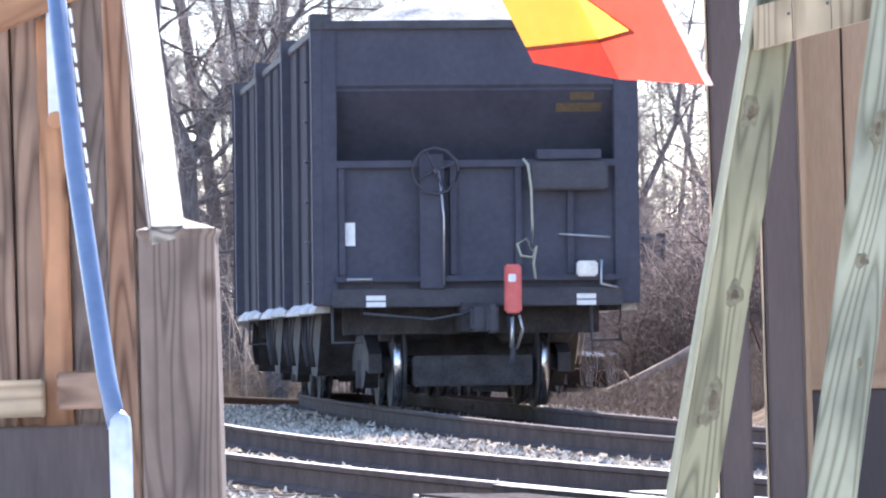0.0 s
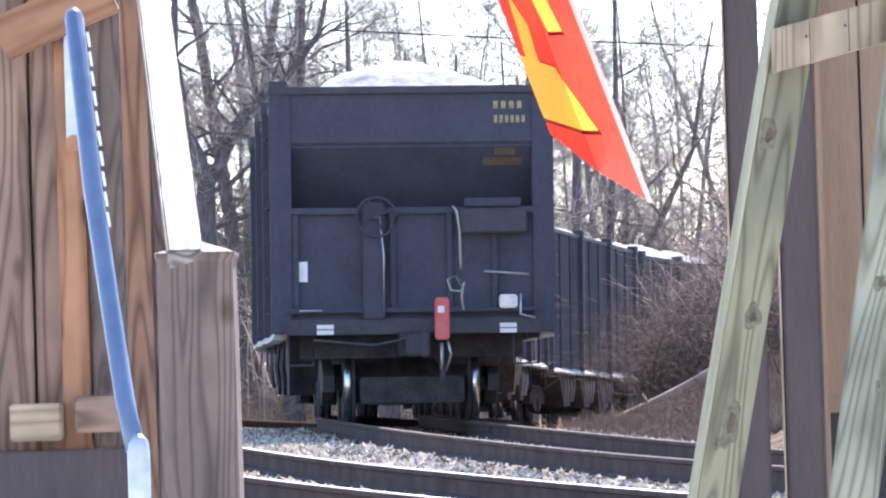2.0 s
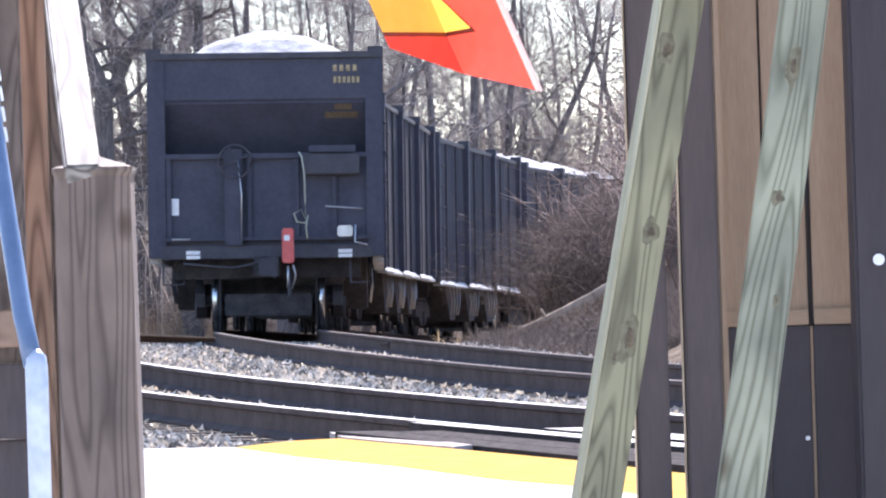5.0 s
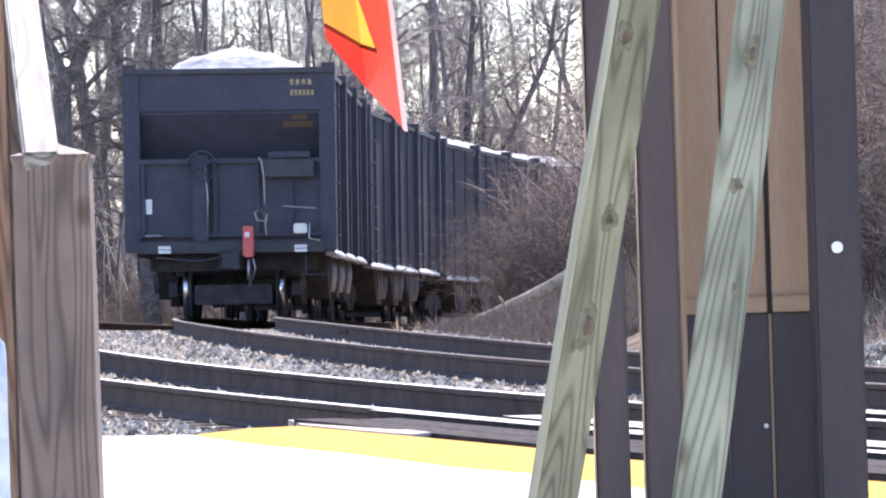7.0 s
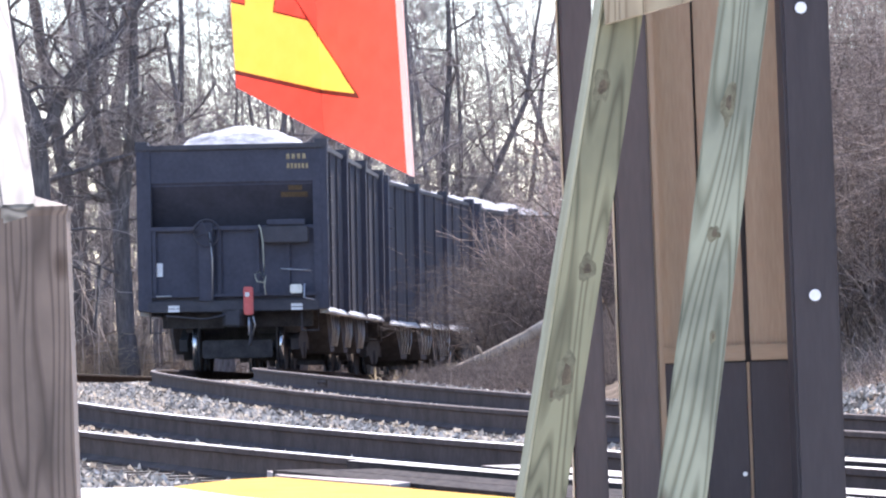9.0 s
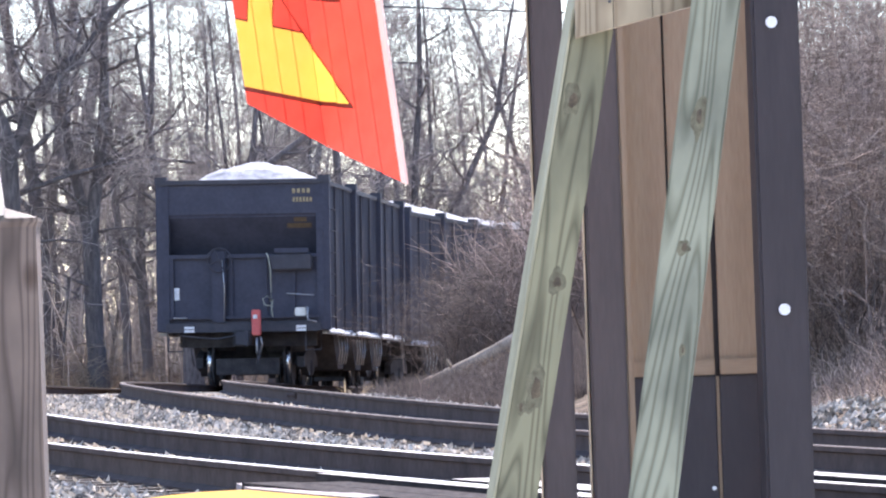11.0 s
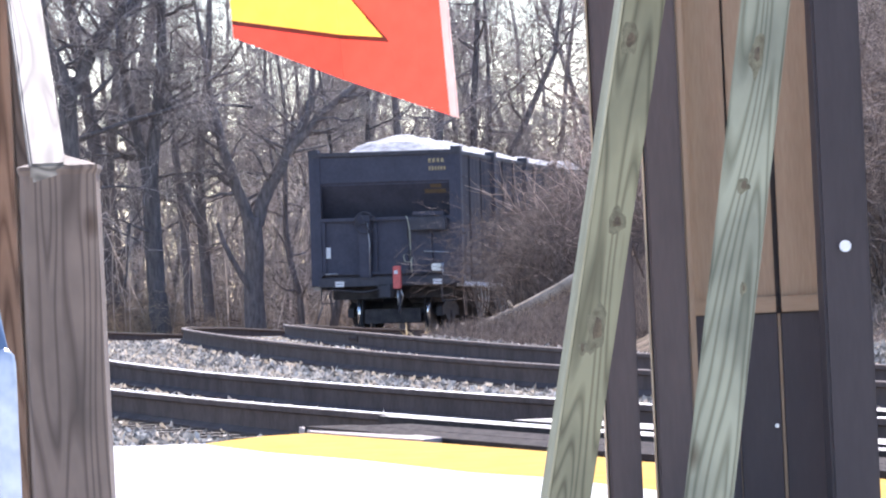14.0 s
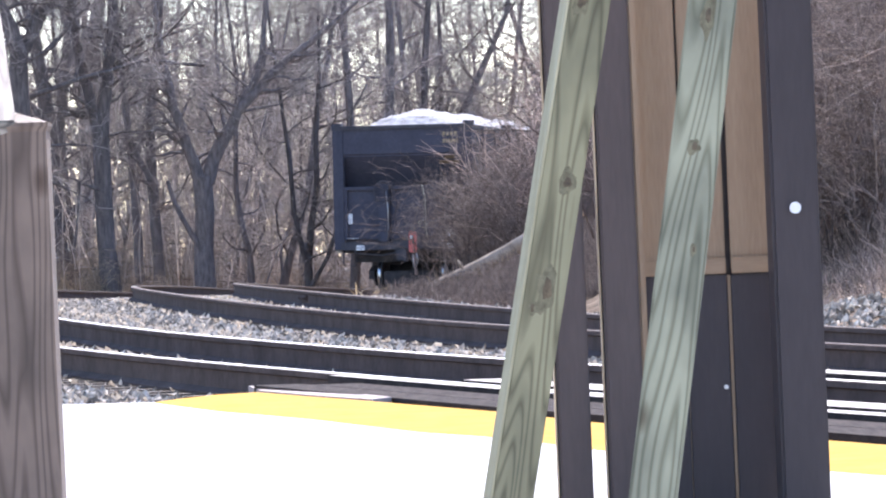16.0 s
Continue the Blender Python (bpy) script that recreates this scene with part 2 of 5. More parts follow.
# ---- building helpers ----
def mesh_ob(name, verts, faces, material, parent=None, label="", smooth=False):
    me = bpy.data.meshes.new(name)
    me.from_pydata([tuple(v) for v in verts], [], [tuple(f) for f in faces])
    me.materials.append(material)
    if smooth:
        me.polygons.foreach_set("use_smooth", [True] * len(me.polygons))
    me.update()
    ob = new(name, me)
    ob.parent = parent
    if label:
        ob["label"] = label
    return ob


def part(name, bm, material, parent=None, label=""):
    me = bpy.data.meshes.new(name)
    bmesh.ops.recalc_face_normals(bm, faces=bm.faces)
    bm.to_mesh(me)
    bm.free()
    for m in (material if isinstance(material, (tuple, list)) else (material,)):
        me.materials.append(m)
    ob = new(name, me)
    ob.parent = parent
    if label:
        ob["label"] = label
    return ob


def box(bm, x0, x1, y0, y1, z0, z1, bevel=0.0):
    r = bmesh.ops.create_cube(bm, size=1.0)
    vs = r["verts"]
    for v in vs:
        v.co = Vector(((x0 + x1) / 2 + v.co.x * (x1 - x0), (y0 + y1) / 2 + v.co.y * (y1 - y0), (z0 + z1) / 2 + v.co.z * (z1 - z0)))
    if bevel:
        es = list({e for v in vs for e in v.link_edges})
        bmesh.ops.bevel(bm, geom=es, offset=bevel, segments=2, affect="EDGES")
    return bm


def bx(*a, bevel=0.0):
    return box(bmesh.new(), *a, bevel=bevel)


def prism(pts, x0, x1):
    """A prism along x over a profile of (y, z) points."""
    bm = bmesh.new()
    a = [bm.verts.new((x0, y, z)) for y, z in pts]
    b = [bm.verts.new((x1, y, z)) for y, z in pts]
    bm.faces.new(a)
    bm.faces.new(list(reversed(b)))
    n = len(pts)
    for i in range(n):
        bm.faces.new((a[i], b[i], b[(i + 1) % n], a[(i + 1) % n]))
    return bm


def tube(bm, pts, radii, sides=8):
    pts = [Vector(p) for p in pts]
    if not isinstance(radii, (tuple, list)):
        radii = [radii] * len(pts)
    rings = []
    for i, p in enumerate(pts):
        d = (pts[min(i + 1, len(pts) - 1)] - pts[max(i - 1, 0)]).normalized()
        u = d.cross(Vector((0.31, 0.17, 0.93) if abs(d.z) < 0.9 else (1, 0.1, 0))).normalized()
        w = d.cross(u)
        rings.append([bm.verts.new(p + radii[i] * (math.cos(6.2832 * k / sides) * u + math.sin(6.2832 * k / sides) * w)) for k in range(sides)])
    for a, b in zip(rings, rings[1:]):
        for k in range(sides):
            f = bm.faces.new((a[k], a[(k + 1) % sides], b[(k + 1) % sides], b[k]))
            f.smooth = True
    bm.faces.new(list(reversed(rings[0])))
    bm.faces.new(rings[-1])
    return bm


def disc(bm, c, axis, r, thick, sides=24, r2=None):
    c, axis = Vector(c), Vector(axis).normalized()
    return tube(bm, [c - axis * thick / 2, c + axis * thick / 2], [r, r2 or r], sides)


def empty(name, m=None, **tags):
    ob = new(name)
    if m is not None:
        ob.matrix_basis = m
    return tagged(ob, **tags)


# ---- the line of the railway: a right-hand curve, over a slight crest ----
CX, CY, RAD = 240.65, 93.25, 244.15
CANT = 0.017                                    # both tracks lean into the curve
RISE = ((-60, -0.35), (10, -0.20), (23.6, -0.126), (30.5, -0.064), (36, -0.023), (40, 0.014), (45, 0.052), (48, 0.083), (51, 0.113), (54, 0.146), (58, 0.183), (62, 0.216), (66, 0.243), (70, 0.262), (76, 0.272), (82, 0.262), (88, 0.24), (92, 0.215), (102, 0.13), (119, -0.135), (129, -0.34), (136, -0.445), (160, -0.85), (220, -1.6), (400, -3.0))


def rise(y):
    for (a, za), (b, zb) in zip(RISE, RISE[1:]):
        if y <= b:
            k = min(max((y - a) / (b - a), 0), 1)
            return za + (zb - za) * k
    return RISE[-1][1]


def level(y, side=0.0):
    """Height of the rail heads, smoothed, at a distance to the right of the train's centre line."""
    return sum(rise(y + d) * w for d, w in ((-4, 0.1), (-2, 0.2), (0, 0.4), (2, 0.2), (4, 0.1))) - CANT * min(max(side, -7.0), 3.0)


def on_line(arc, side):
    """A point by its arc length from the apex of the curve and its distance to the right of the train's centre line."""
    a, r = arc / RAD, RAD - side
    return CX - r * math.cos(a), CY + r * math.sin(a)


def lateral(x, y):
    return RAD - math.hypot(x - CX, y - CY)


def ground_z(x, y):
    s = lateral(x, y)
    bed = level(y, s) - 0.27
    n = noise.noise(Vector((x * 0.35, y * 0.12, 0))) * 0.25 + noise.noise(Vector((x * 1.3, y * 0.5, 3))) * 0.08
    if s > 2.4:
        k = min((s - 2.4) / 1.5, 1)
        return bed - 0.25 * k * min(max((y - 52) / 16, 0), 1) + max(0, s - 3.2) * 0.335 / (1 + max(0, s - 8) * 0.2) + n * k
    if s < -6.6:
        k = min((-6.6 - s) / 2.0, 1)
        return bed - 0.1 * k + n * k + min(max(0, -9 - s) * 0.03, 1.5)
    return bed + (0.012 if abs(s) > 1.5 and abs(s + 4) > 1.5 else 0)


def build_ground():
    xs = list(np.arange(-18, 22.01, 0.5))
    xs = [-900, -300, -120, -60, -35, -25] + xs + [27, 35, 60, 120, 300, 900]
    ys = [-900, -200, -60, -20, -5] + list(np.arange(4, 190, 1.0)) + [195, 205, 220, 250, 300, 400, 700, 1500]
    vs, fs = [], []
    for y in ys:
        for x in xs:
            z = ground_z(x, y)
            if y < 34:
                z = min(z, -0.16)
            vs.append((x, y, z))
    w = len(xs)
    for j in range(len(ys) - 1):
        for i in range(w - 1):
            fs.append((j * w + i, j * w + i + 1, j * w + w + i + 1, j * w + w + i))
    tagged(mesh_ob("ground", vs, fs, M_GROUND, smooth=True), "ground of dry leaf litter and pale soil beside the tracks", "ground", kind="structure")


def ribbon(s0, s1, a0, a1, dz, thick, step=1.5):
    """A strip along the line between two lateral distances."""
    vs, fs = [], []
    n = int((a1 - a0) / step)
    for i in range(n + 1):
        a = a0 + (a1 - a0) * i / n
        for s, d in ((s0, dz - thick), (s0 + 0.1, dz), (s1 - 0.1, dz), (s1, dz - thick)):
            x, y = on_line(a, s)
            vs.append((x, y, level(y, s) + d))
    for i in range(n):
        for k in range(3):
            fs.append((i * 4 + k, i * 4 + k + 1, i * 4 + k + 5, i * 4 + k + 4))
    return vs, fs


RAIL_PROFILE = ((-0.07, -0.19), (0.07, -0.19), (0.07, -0.178), (0.012, -0.150), (0.010, -0.045), (0.036, -0.035), (0.036, -0.006), (0.028, 0.0), (-0.028, 0.0), (-0.036, -0.006), (-0.036, -0.035), (-0.010, -0.045), (-0.012, -0.150), (-0.07, -0.178))


def rail(parent, side, a0, a1, head):
    prof = RAIL_PROFILE
    vs, fs, heads = [], [], []
    n = int((a1 - a0) / 1.2)
    k = len(prof)
    for i in range(n + 1):
        a = a0 + (a1 - a0) * i / n
        for u, h in prof:
            x, y = on_line(a, side + u)
            vs.append((x, y, level(y, side + u) + h))
    for i in range(n):
        for j in range(k):
            fs.append((i * k + j, i * k + (j + 1) % k, (i + 1) * k + (j + 1) % k, (i + 1) * k + j))
            heads.append(1 if j == 7 else 0)
    ob = mesh_ob("rail", vs, fs, M_RAIL, parent)
    ob.data.materials.append(head)
    ob.data.polygons.foreach_set("material_index", heads)
    for a in ((-27.5,) if side > 0 else ()):      # a bolted joint bar
        bm = bmesh.new()
        x, y = on_line(a, side)
        box(bm, -0.03, 0.03, -0.45, 0.45, -0.125, -0.05, 0.004)
        for b in (-0.35, -0.2, -0.07, 0.07, 0.2, 0.35):
            disc(bm, (-0.035, b, -0.085), (1, 0, 0), 0.018, 0.03, 6)
        j = part("joint_bar", bm, M_RAIL, ob)
        j.matrix_basis = pose(x, y, level(y, side), 0, 0, -math.degrees(a / RAD))
    return ob


def build_track(name, centre, a0, a1, label, head):
    track = empty(name, label=label, category="railway track", kind="structure")
    vs, fs = ribbon(centre - 2.0, centre + 2.0, a0, a1, -0.245, 0.2)
    mesh_ob("ballast_bed", vs, fs, M_BALLAST, track)
    for s in (-1.55, 1.55):                     # ballast shoulders cover the sleeper ends
        vs, fs = ribbon(centre + s - 0.42, centre + s + 0.42, a0, a1, -0.215, 0.1)
        mesh_ob("ballast_shoulder", vs, fs, M_BALLAST, track)
    for s in (-0.7525, 0.7525):
        rail(track, centre + s, a0, a1, head)
    me = None
    for a in np.arange(-72, 62, 0.56):
        x, y = on_line(a, centre)
        if me is None:
            t = part("sleeper", bx(-1.3, 1.3, -0.115, 0.115, -0.19, 0.0, bevel=0.008), M_TIE, track)
            me = t.data
        else:
            t = new("sleeper", me)
            t.parent = track
        t.matrix_basis = pose(x, y, level(y, centre) - 0.192, 0, 0, -math.degrees(a / RAD)) @ pose(0, 0, 0, 0, math.degrees(CANT), 0)
    return track


def build_stones():
    """Loose ballast, past counting."""
    rnd = np.random.RandomState(5)
    vs, fs = [], []
    base = np.array([(1, 0, 0), (-1, 0, 0), (0, 1, 0), (0, -1, 0), (0, 0, 1), (0, 0, -1)], float)
    tri = np.array([(0, 2, 4), (2, 1, 4), (1, 3, 4), (3, 0, 4), (2, 0, 5), (1, 2, 5), (3, 1, 5), (0, 3, 5)])
    n = 0
    for _ in range(46000):
        a = -66 + 52 * rnd.rand() ** 0.9
        s = rnd.choice((-0.0, -4.0, -2.0, -6.2, 1.9), p=(0.18, 0.24, 0.22, 0.28, 0.08)) + rnd.uniform(-0.95, 0.95)
        if min(abs(s - q) for q in (-4.75, -3.25, -0.75, 0.75)) < 0.10:
            continue
        x, y = on_line(a, s)
        if y < 29.9 and s < -5.0:
            continue
        r = rnd.uniform(0.018, 0.042)
        p = base * r * rnd.uniform(0.7, 1.3, (6, 1)) + rnd.uniform(-0.3, 0.3, (6, 3)) * r
        shoulder = any(abs(abs(s - c) - 1.55) < 0.42 for c in (0.0, -4.0))
        p += (x, y, level(y, s) - (0.222 if shoulder else 0.255) + r * 0.45 + rnd.rand() * 0.02)
        vs.extend(map(tuple, p))
        fs.extend(map(tuple, tri + n))
        n += 6
    for _ in range(9000):                       # gravel shoulder on the far side of the train's track
        s = rnd.uniform(1.0, 4.0)
        x, y = on_line(rnd.uniform(-60, -36), s)
        r = rnd.uniform(0.02, 0.05)
        p = base * r * rnd.uniform(0.7, 1.3, (6, 1)) + rnd.uniform(-0.3, 0.3, (6, 3)) * r + (x, y, max(ground_z(x, y), level(y, s) - 0.25) + r * 0.4)
        vs.extend(map(tuple, p))
        fs.extend(map(tuple, tri + n))
        n += 6
    tagged(mesh_ob("loose_ballast", vs, fs, M_STONE), "loose pale grey ballast stones between the rails", "gravel", kind="stuff")


def build_leaves():
    """Dry leaves blown over the ballast and the verge, past counting."""
    rnd = random.Random(23)
    vs, fs = [], []
    for k in range(30000):
        if k % 2:
            s = rnd.choice((-2.0, -2.0, -6.3, -6.3, 0.0, -4.0)) + rnd.gauss(0, 0.5)
            x, y = on_line(rnd.uniform(-64, -12), s)
            if min(abs(s - q) for q in (-4.75, -3.25, -0.75, 0.75)) < 0.12 or (y < 29.9 and s < -5.0):
                continue
            z = level(y, s) - 0.19
        else:
            s = rnd.uniform(-11.5, -5.5)
            x, y = on_line(rnd.uniform(-35, 45), s)
            z = ground_z(x, y) + 0.03
        m = pose(x, y, z, rnd.uniform(-50, 50), rnd.uniform(-50, 50), rnd.uniform(0, 360))
        r = rnd.uniform(0.03, 0.065)
        b = len(vs)
        vs += [m @ Vector(q) for q in ((-r, 0, 0.3 * r), (0, -0.55 * r, 0), (r, 0, 0.35 * r), (0, 0.55 * r, 0))]
        fs += [(b, b + 1, b + 3), (b + 1, b + 2, b + 3)]
    tagged(mesh_ob("fallen_leaves", vs, fs, M_LEAF), "dry curled tan leaves over ballast and verge", "leaves", kind="stuff")


# ---- platform level with the rails, with a yellow warning strip ----
def build_platform():
    plat = empty("platform", label="sunlit pale concrete station platform with a yellow edge strip", category="platform", kind="structure")
    edge = [(-1.28, 28.0), (-1.17, 28.45), (-1.01, 28.95), (-0.80, 29.1), (-0.50, 27.8), (-0.21, 26.6), (0.05, 25.46), (0.36, 24.1), (0.72, 22.15), (1.28, 19.9), (1.55, 18.75), (4.2, 11.5), (8.0, 3.0), (14, -10)]
    inner = [(-1.25, 27.72), (-0.90, 25.93), (-0.44, 24.14), (0.02, 21.9), (0.32, 20.9), (0.63, 19.3), (1.12, 17.3), (1.34, 16.5), (3.5, 10.6), (7.4, 2.6), (13.4, -10)]
    top = -0.012

    def slab(name, poly, z1, z0, m):
        bm = bmesh.new()
        hi = [bm.verts.new((x, y, z1)) for x, y in poly]
        lo = [bm.verts.new((x, y, z0)) for x, y in poly]
        n = len(poly)
        caps = [bm.faces.new(hi), bm.faces.new(lo[::-1])]
        for i in range(n):
            bm.faces.new((hi[i], lo[i], lo[(i + 1) % n], hi[(i + 1) % n]))
        bmesh.ops.triangulate(bm, faces=caps)
        return part(name, bm, m, plat)

    slab("edge_strip", edge + inner[::-1], top, -0.3, M_YELLOW)
    slab("edge_board", [(-0.88, 30.3), (-0.66, 30.0), (-0.38, 28.4), (-0.10, 26.9), (-0.19, 26.65), (-0.49, 27.82), (-0.78, 29.12)], top + 0.006, -0.3, M_EDGEBOARD)
    slab("concrete_slab", inner + [(-14, -10), (-14, 28.3), (-1.76, 28.29), (-1.29, 28.0)], top - 0.001, -0.3, M_CONCRETE)
    return plat


def build_crossing():
    """Timber panels of a foot crossing, flush with the rail heads."""
    cross = empty("track_crossing", label="weathered timber crossing panels beside and between the rails", category="rail crossing", kind="structure")
    for s0, s1, a0, a1, dz in ((-5.03, -4.90, -100, -62.4, 0.014), (-5.58, -5.05, -100, -63.0, -0.01), (-4.60, -4.32, -100, -63.4, 0.0), (-2.80, -2.58, -100, -62.5, -0.01)):
        w = (s1 - s0) / max(1, round((s1 - s0) / 0.3))
        s = s0
        while s < s1 - 0.05:
            vs, fs = [], []
            n = 8
            for i in range(n + 1):
                a = a0 + (a1 - a0) * i / n + (0.12 * math.sin(s * 37) if i == n else 0)
                for u, h in ((s + 0.006, dz), (s + w - 0.006, dz), (s + w - 0.006, dz - 0.2), (s + 0.006, dz - 0.2)):
                    x, y = on_line(a, u)
                    vs.append((x, y, level(y, u) + h))
            for i in range(n):
                for k in range(4):
                    fs.append((i * 4 + k, i * 4 + (k + 1) % 4, i * 4 + 4 + (k + 1) % 4, i * 4 + 4 + k))
            fs += [(3, 2, 1, 0), (n * 4, n * 4 + 1, n * 4 + 2, n * 4 + 3)]
            pk = mesh_ob("plank", vs, fs, M_PLANK, cross)
            # pale tops on some planks: sunlight put into the colour
            pk.data.materials.append(M_PLANKTOP)
            pk.data.polygons.foreach_set("material_index", [1 if s > -5.04 and q < n * 4 and q % 4 == 0 else 0 for q in range(len(fs))])
            s += w


# ---- the hopper car; its rear end faces -y, its base is on the rail heads ----
LEN, HALF = 15.2, 1.6
def build_car():
    car = empty("hopper_car", label="dark blue-black steel coal hopper car heaped with pale load", category="railway wagon", group="cars of the train")
    h, L = HALF, LEN
    body = part("body", prism([(0.0, 3.28), (0.0, 3.9), (L, 3.9), (L, 3.28), (L - 0.7, 2.46), (L - 2.3, 1.15), (2.3, 1.15), (0.7, 2.46)], -h + 0.07, h - 0.07), M_CAR, car)
    part("slope_sheet", prism([(0.03, 3.285), (0.72, 2.44), (0.72, 2.38), (0.03, 3.22)], -h + 0.1, h - 0.1), M_SLOPE, car)
    for x in (-1, 1):
        part("side_sheet", bx(x * h - 0.03 - 0.03 * x, x * h + 0.03 - 0.03 * x, 0.0, L, 1.02, 3.86), M_SIDE, car)
        part("top_chord", bx(x * (h - 0.03) - 0.06, x * (h - 0.03) + 0.06, -0.024, L + 0.024, 3.84, 3.93, bevel=0.01), M_CARDARK, car)
        for k, (ya, yb) in enumerate(((0.15, 2.5), (2.62, 4.95), (5.2, 7.5), (7.65, 9.9), (10.3, 12.5), (12.62, L - 0.15))):   # sloping sill flanges, pale, in separate lengths
            e = 0.012 * (k % 2)
            fl = [(x * q, z) for q, z in ((h - 0.08, 1.05), (h + 0.005, 1.05 - e), (h + 0.085, 0.965 - e), (h + 0.085, 0.93 - e), (h - 0.08, 0.93 - e))]
            bm = bmesh.new()
            ends = [[bm.verts.new((q, y, z)) for q, z in fl] for y in (ya, yb)]
            bm.faces.new(ends[0])
            bm.faces.new(ends[1][::-1])
            for c in range(5):
                bm.faces.new((ends[0][c], ends[1][c], ends[1][(c + 1) % 5], ends[0][(c + 1) % 5]))
            part("side_sill", bm, M_SILL, car, "pale sloping sill flange")
        me = None
        for y in (0.12, 5.1, 10.1, L - 0.12):   # main side stakes with caps
            if me is None:
                o = part("side_stake", bx(-0.08, 0.08, -0.13, 0.13, 1.0, 3.9, bevel=0.015), M_CAR, car)
                me = o.data
            else:
                o = new("side_stake", me)
                o.parent = car
            o.matrix_basis = pose(x * (h + 0.02), y, 0)
            part("stake_cap", bx(x * h - 0.11, x * h + 0.11, y - 0.15, y + 0.15, 3.86, 4.02), M_CARDARK, car)
        me = None
        for y in (1.8, 3.45, 6.75, 8.4, 11.75, 13.4):   # shallow ribs between them
            if me is None:
                o = part("side_rib", bx(-0.035, 0.035, -0.06, 0.06, 1.02, 3.86, bevel=0.015), M_SIDE, car)
                me = o.data
            else:
                o = new("side_rib", me)
                o.parent = car
            o.matrix_basis = pose(x * h, y, 0)
    part("end_chord", bx(-h + 0.02, h - 0.02, -0.06, 0.08, 3.86, 3.95, bevel=0.012), M_CARDARK, car)
    for x in (-1, 1):
        part("corner_post", bx(x * (h - 0.08) - 0.08, x * (h - 0.08) + 0.08, -0.02, 0.16, 1.0, 3.88, bevel=0.012), M_CAR, car)
    for e in (0, 1):                            # end walls under the slope sheets
        y = 0.08 if e == 0 else L - 0.08
        part("end_wall", bx(-h + 0.14, h - 0.14, y - 0.03, y + 0.03, 1.02, 2.46, bevel=0.006), M_CAR, car)
        part("end_beam", bx(-h + 0.05, h - 0.05, y - 0.108, y + 0.07, 2.42, 2.50, bevel=0.01), M_CAR, car)
        part("end_sill", bx(-h + 0.08, h - 0.08, y - 0.14, y + 0.10, 0.98, 1.17, bevel=0.015), M_CARDARK, car)
    part("end_ledge", bx(-h + 0.12, h - 0.12, -0.09, 0.05, 1.24, 1.30, bevel=0.008), M_CAR, car)
    for x, z in ((-0.24, 2.42), (0.44, 2.42), (-1.40, 2.42), (0.98, 2.18)):
        part("end_stiffener", bx(x - 0.035, x + 0.035, -0.012, 0.052, 1.31, z, bevel=0.006), M_CAR, car)
    part("brake_post", bx(-0.60, -0.34, -0.10, 0.05, 1.17, 2.56, bevel=0.01), M_CAR, car)
    part("brake_rod", tube(bmesh.new(), [(-0.36, -0.15, 1.2), (-0.35, -0.14, 1.9), (-0.40, -0.13, 2.4)], 0.012, 6), M_GALV, car)
    bm = bmesh.new()
    tube(bm, [(-0.44 + 0.24 * math.cos(k * 0.5236), -0.2, 2.38 + 0.24 * math.sin(k * 0.5236)) for k in range(13)], 0.016, 6)
    for k in range(4):
        tube(bm, [(-0.44, -0.2, 2.38), (-0.44 + 0.23 * math.cos(k * 1.571 + 0.4), -0.2, 2.38 + 0.23 * math.sin(k * 1.571 + 0.4))], 0.01, 5)
    tube(bm, [(-0.44, -0.24, 2.38), (-0.44, -0.05, 2.38)], 0.03, 8)
    part("brake_wheel", bm, M_CARDARK, car, "thin dark brake wheel")
    part("brake_box", bx(0.55, 1.36, -0.16, 0.04, 2.18, 2.47, bevel=0.02), M_CARDARK, car)
    part("tool_shelf", bx(0.62, 1.30, -0.10, 0.06, 2.50, 2.60, bevel=0.01), M_CAR, car)
    part("hanging_hose", tube(bmesh.new(), [(0.48, -0.14, 2.50), (0.52, -0.20, 2.44), (0.555, -0.18, 2.2), (0.565, -0.17, 1.8), (0.56, -0.18, 1.55), (0.50, -0.19, 1.68), (0.40, -0.19, 1.62), (0.44, -0.19, 1.50), (0.56, -0.19, 1.48), (0.60, -0.19, 1.60), (0.57, -0.18, 1.42), (0.59, -0.17, 1.26)], 0.014, 6), M_ROPE, car, "pale looped hose")
    part("grab_iron", tube(bmesh.new(), [(0.86, -0.02, 1.72), (0.86, -0.10, 1.72), (1.38, -0.10, 1.68), (1.38, -0.02, 1.68)], 0.014, 6), M_GALV, car)
    part("grab_iron", tube(bmesh.new(), [(-1.36, -0.02, 1.25), (-1.36, -0.10, 1.27), (-1.10, -0.10, 1.27), (-1.10, -0.02, 1.25)], 0.014, 6), M_GALV, car)
    part("valve", bx(1.02, 1.24, -0.18, -0.02, 1.28, 1.44, bevel=0.02), M_GALV, car)
    part("valve_lever", tube(bmesh.new(), [(1.28, -0.16, 1.45), (1.27, -0.17, 1.2), (1.45, -0.17, 1.16)], 0.015, 6), M_GALV, car)
    part("placard", bx(-1.38, -1.26, 0.035, 0.046, 1.62, 1.86), M_WHITE, car, "small white placard")
    for x in (-1.06, 1.13):
        for z in (0.985, 1.05):
            part("reflector", bx(x - 0.10, x + 0.10, -0.075, -0.064, z, z + 0.052), M_WHITE, car, "white reflective strip")
    # stencilled marks as plain bars
    for k in range(4):
        part("reporting_mark", bx(0.985 + k * 0.095, 1.042 + k * 0.095, -0.012, 0.002, 3.67, 3.76), M_LETTER, car, "yellow stencilled bar")
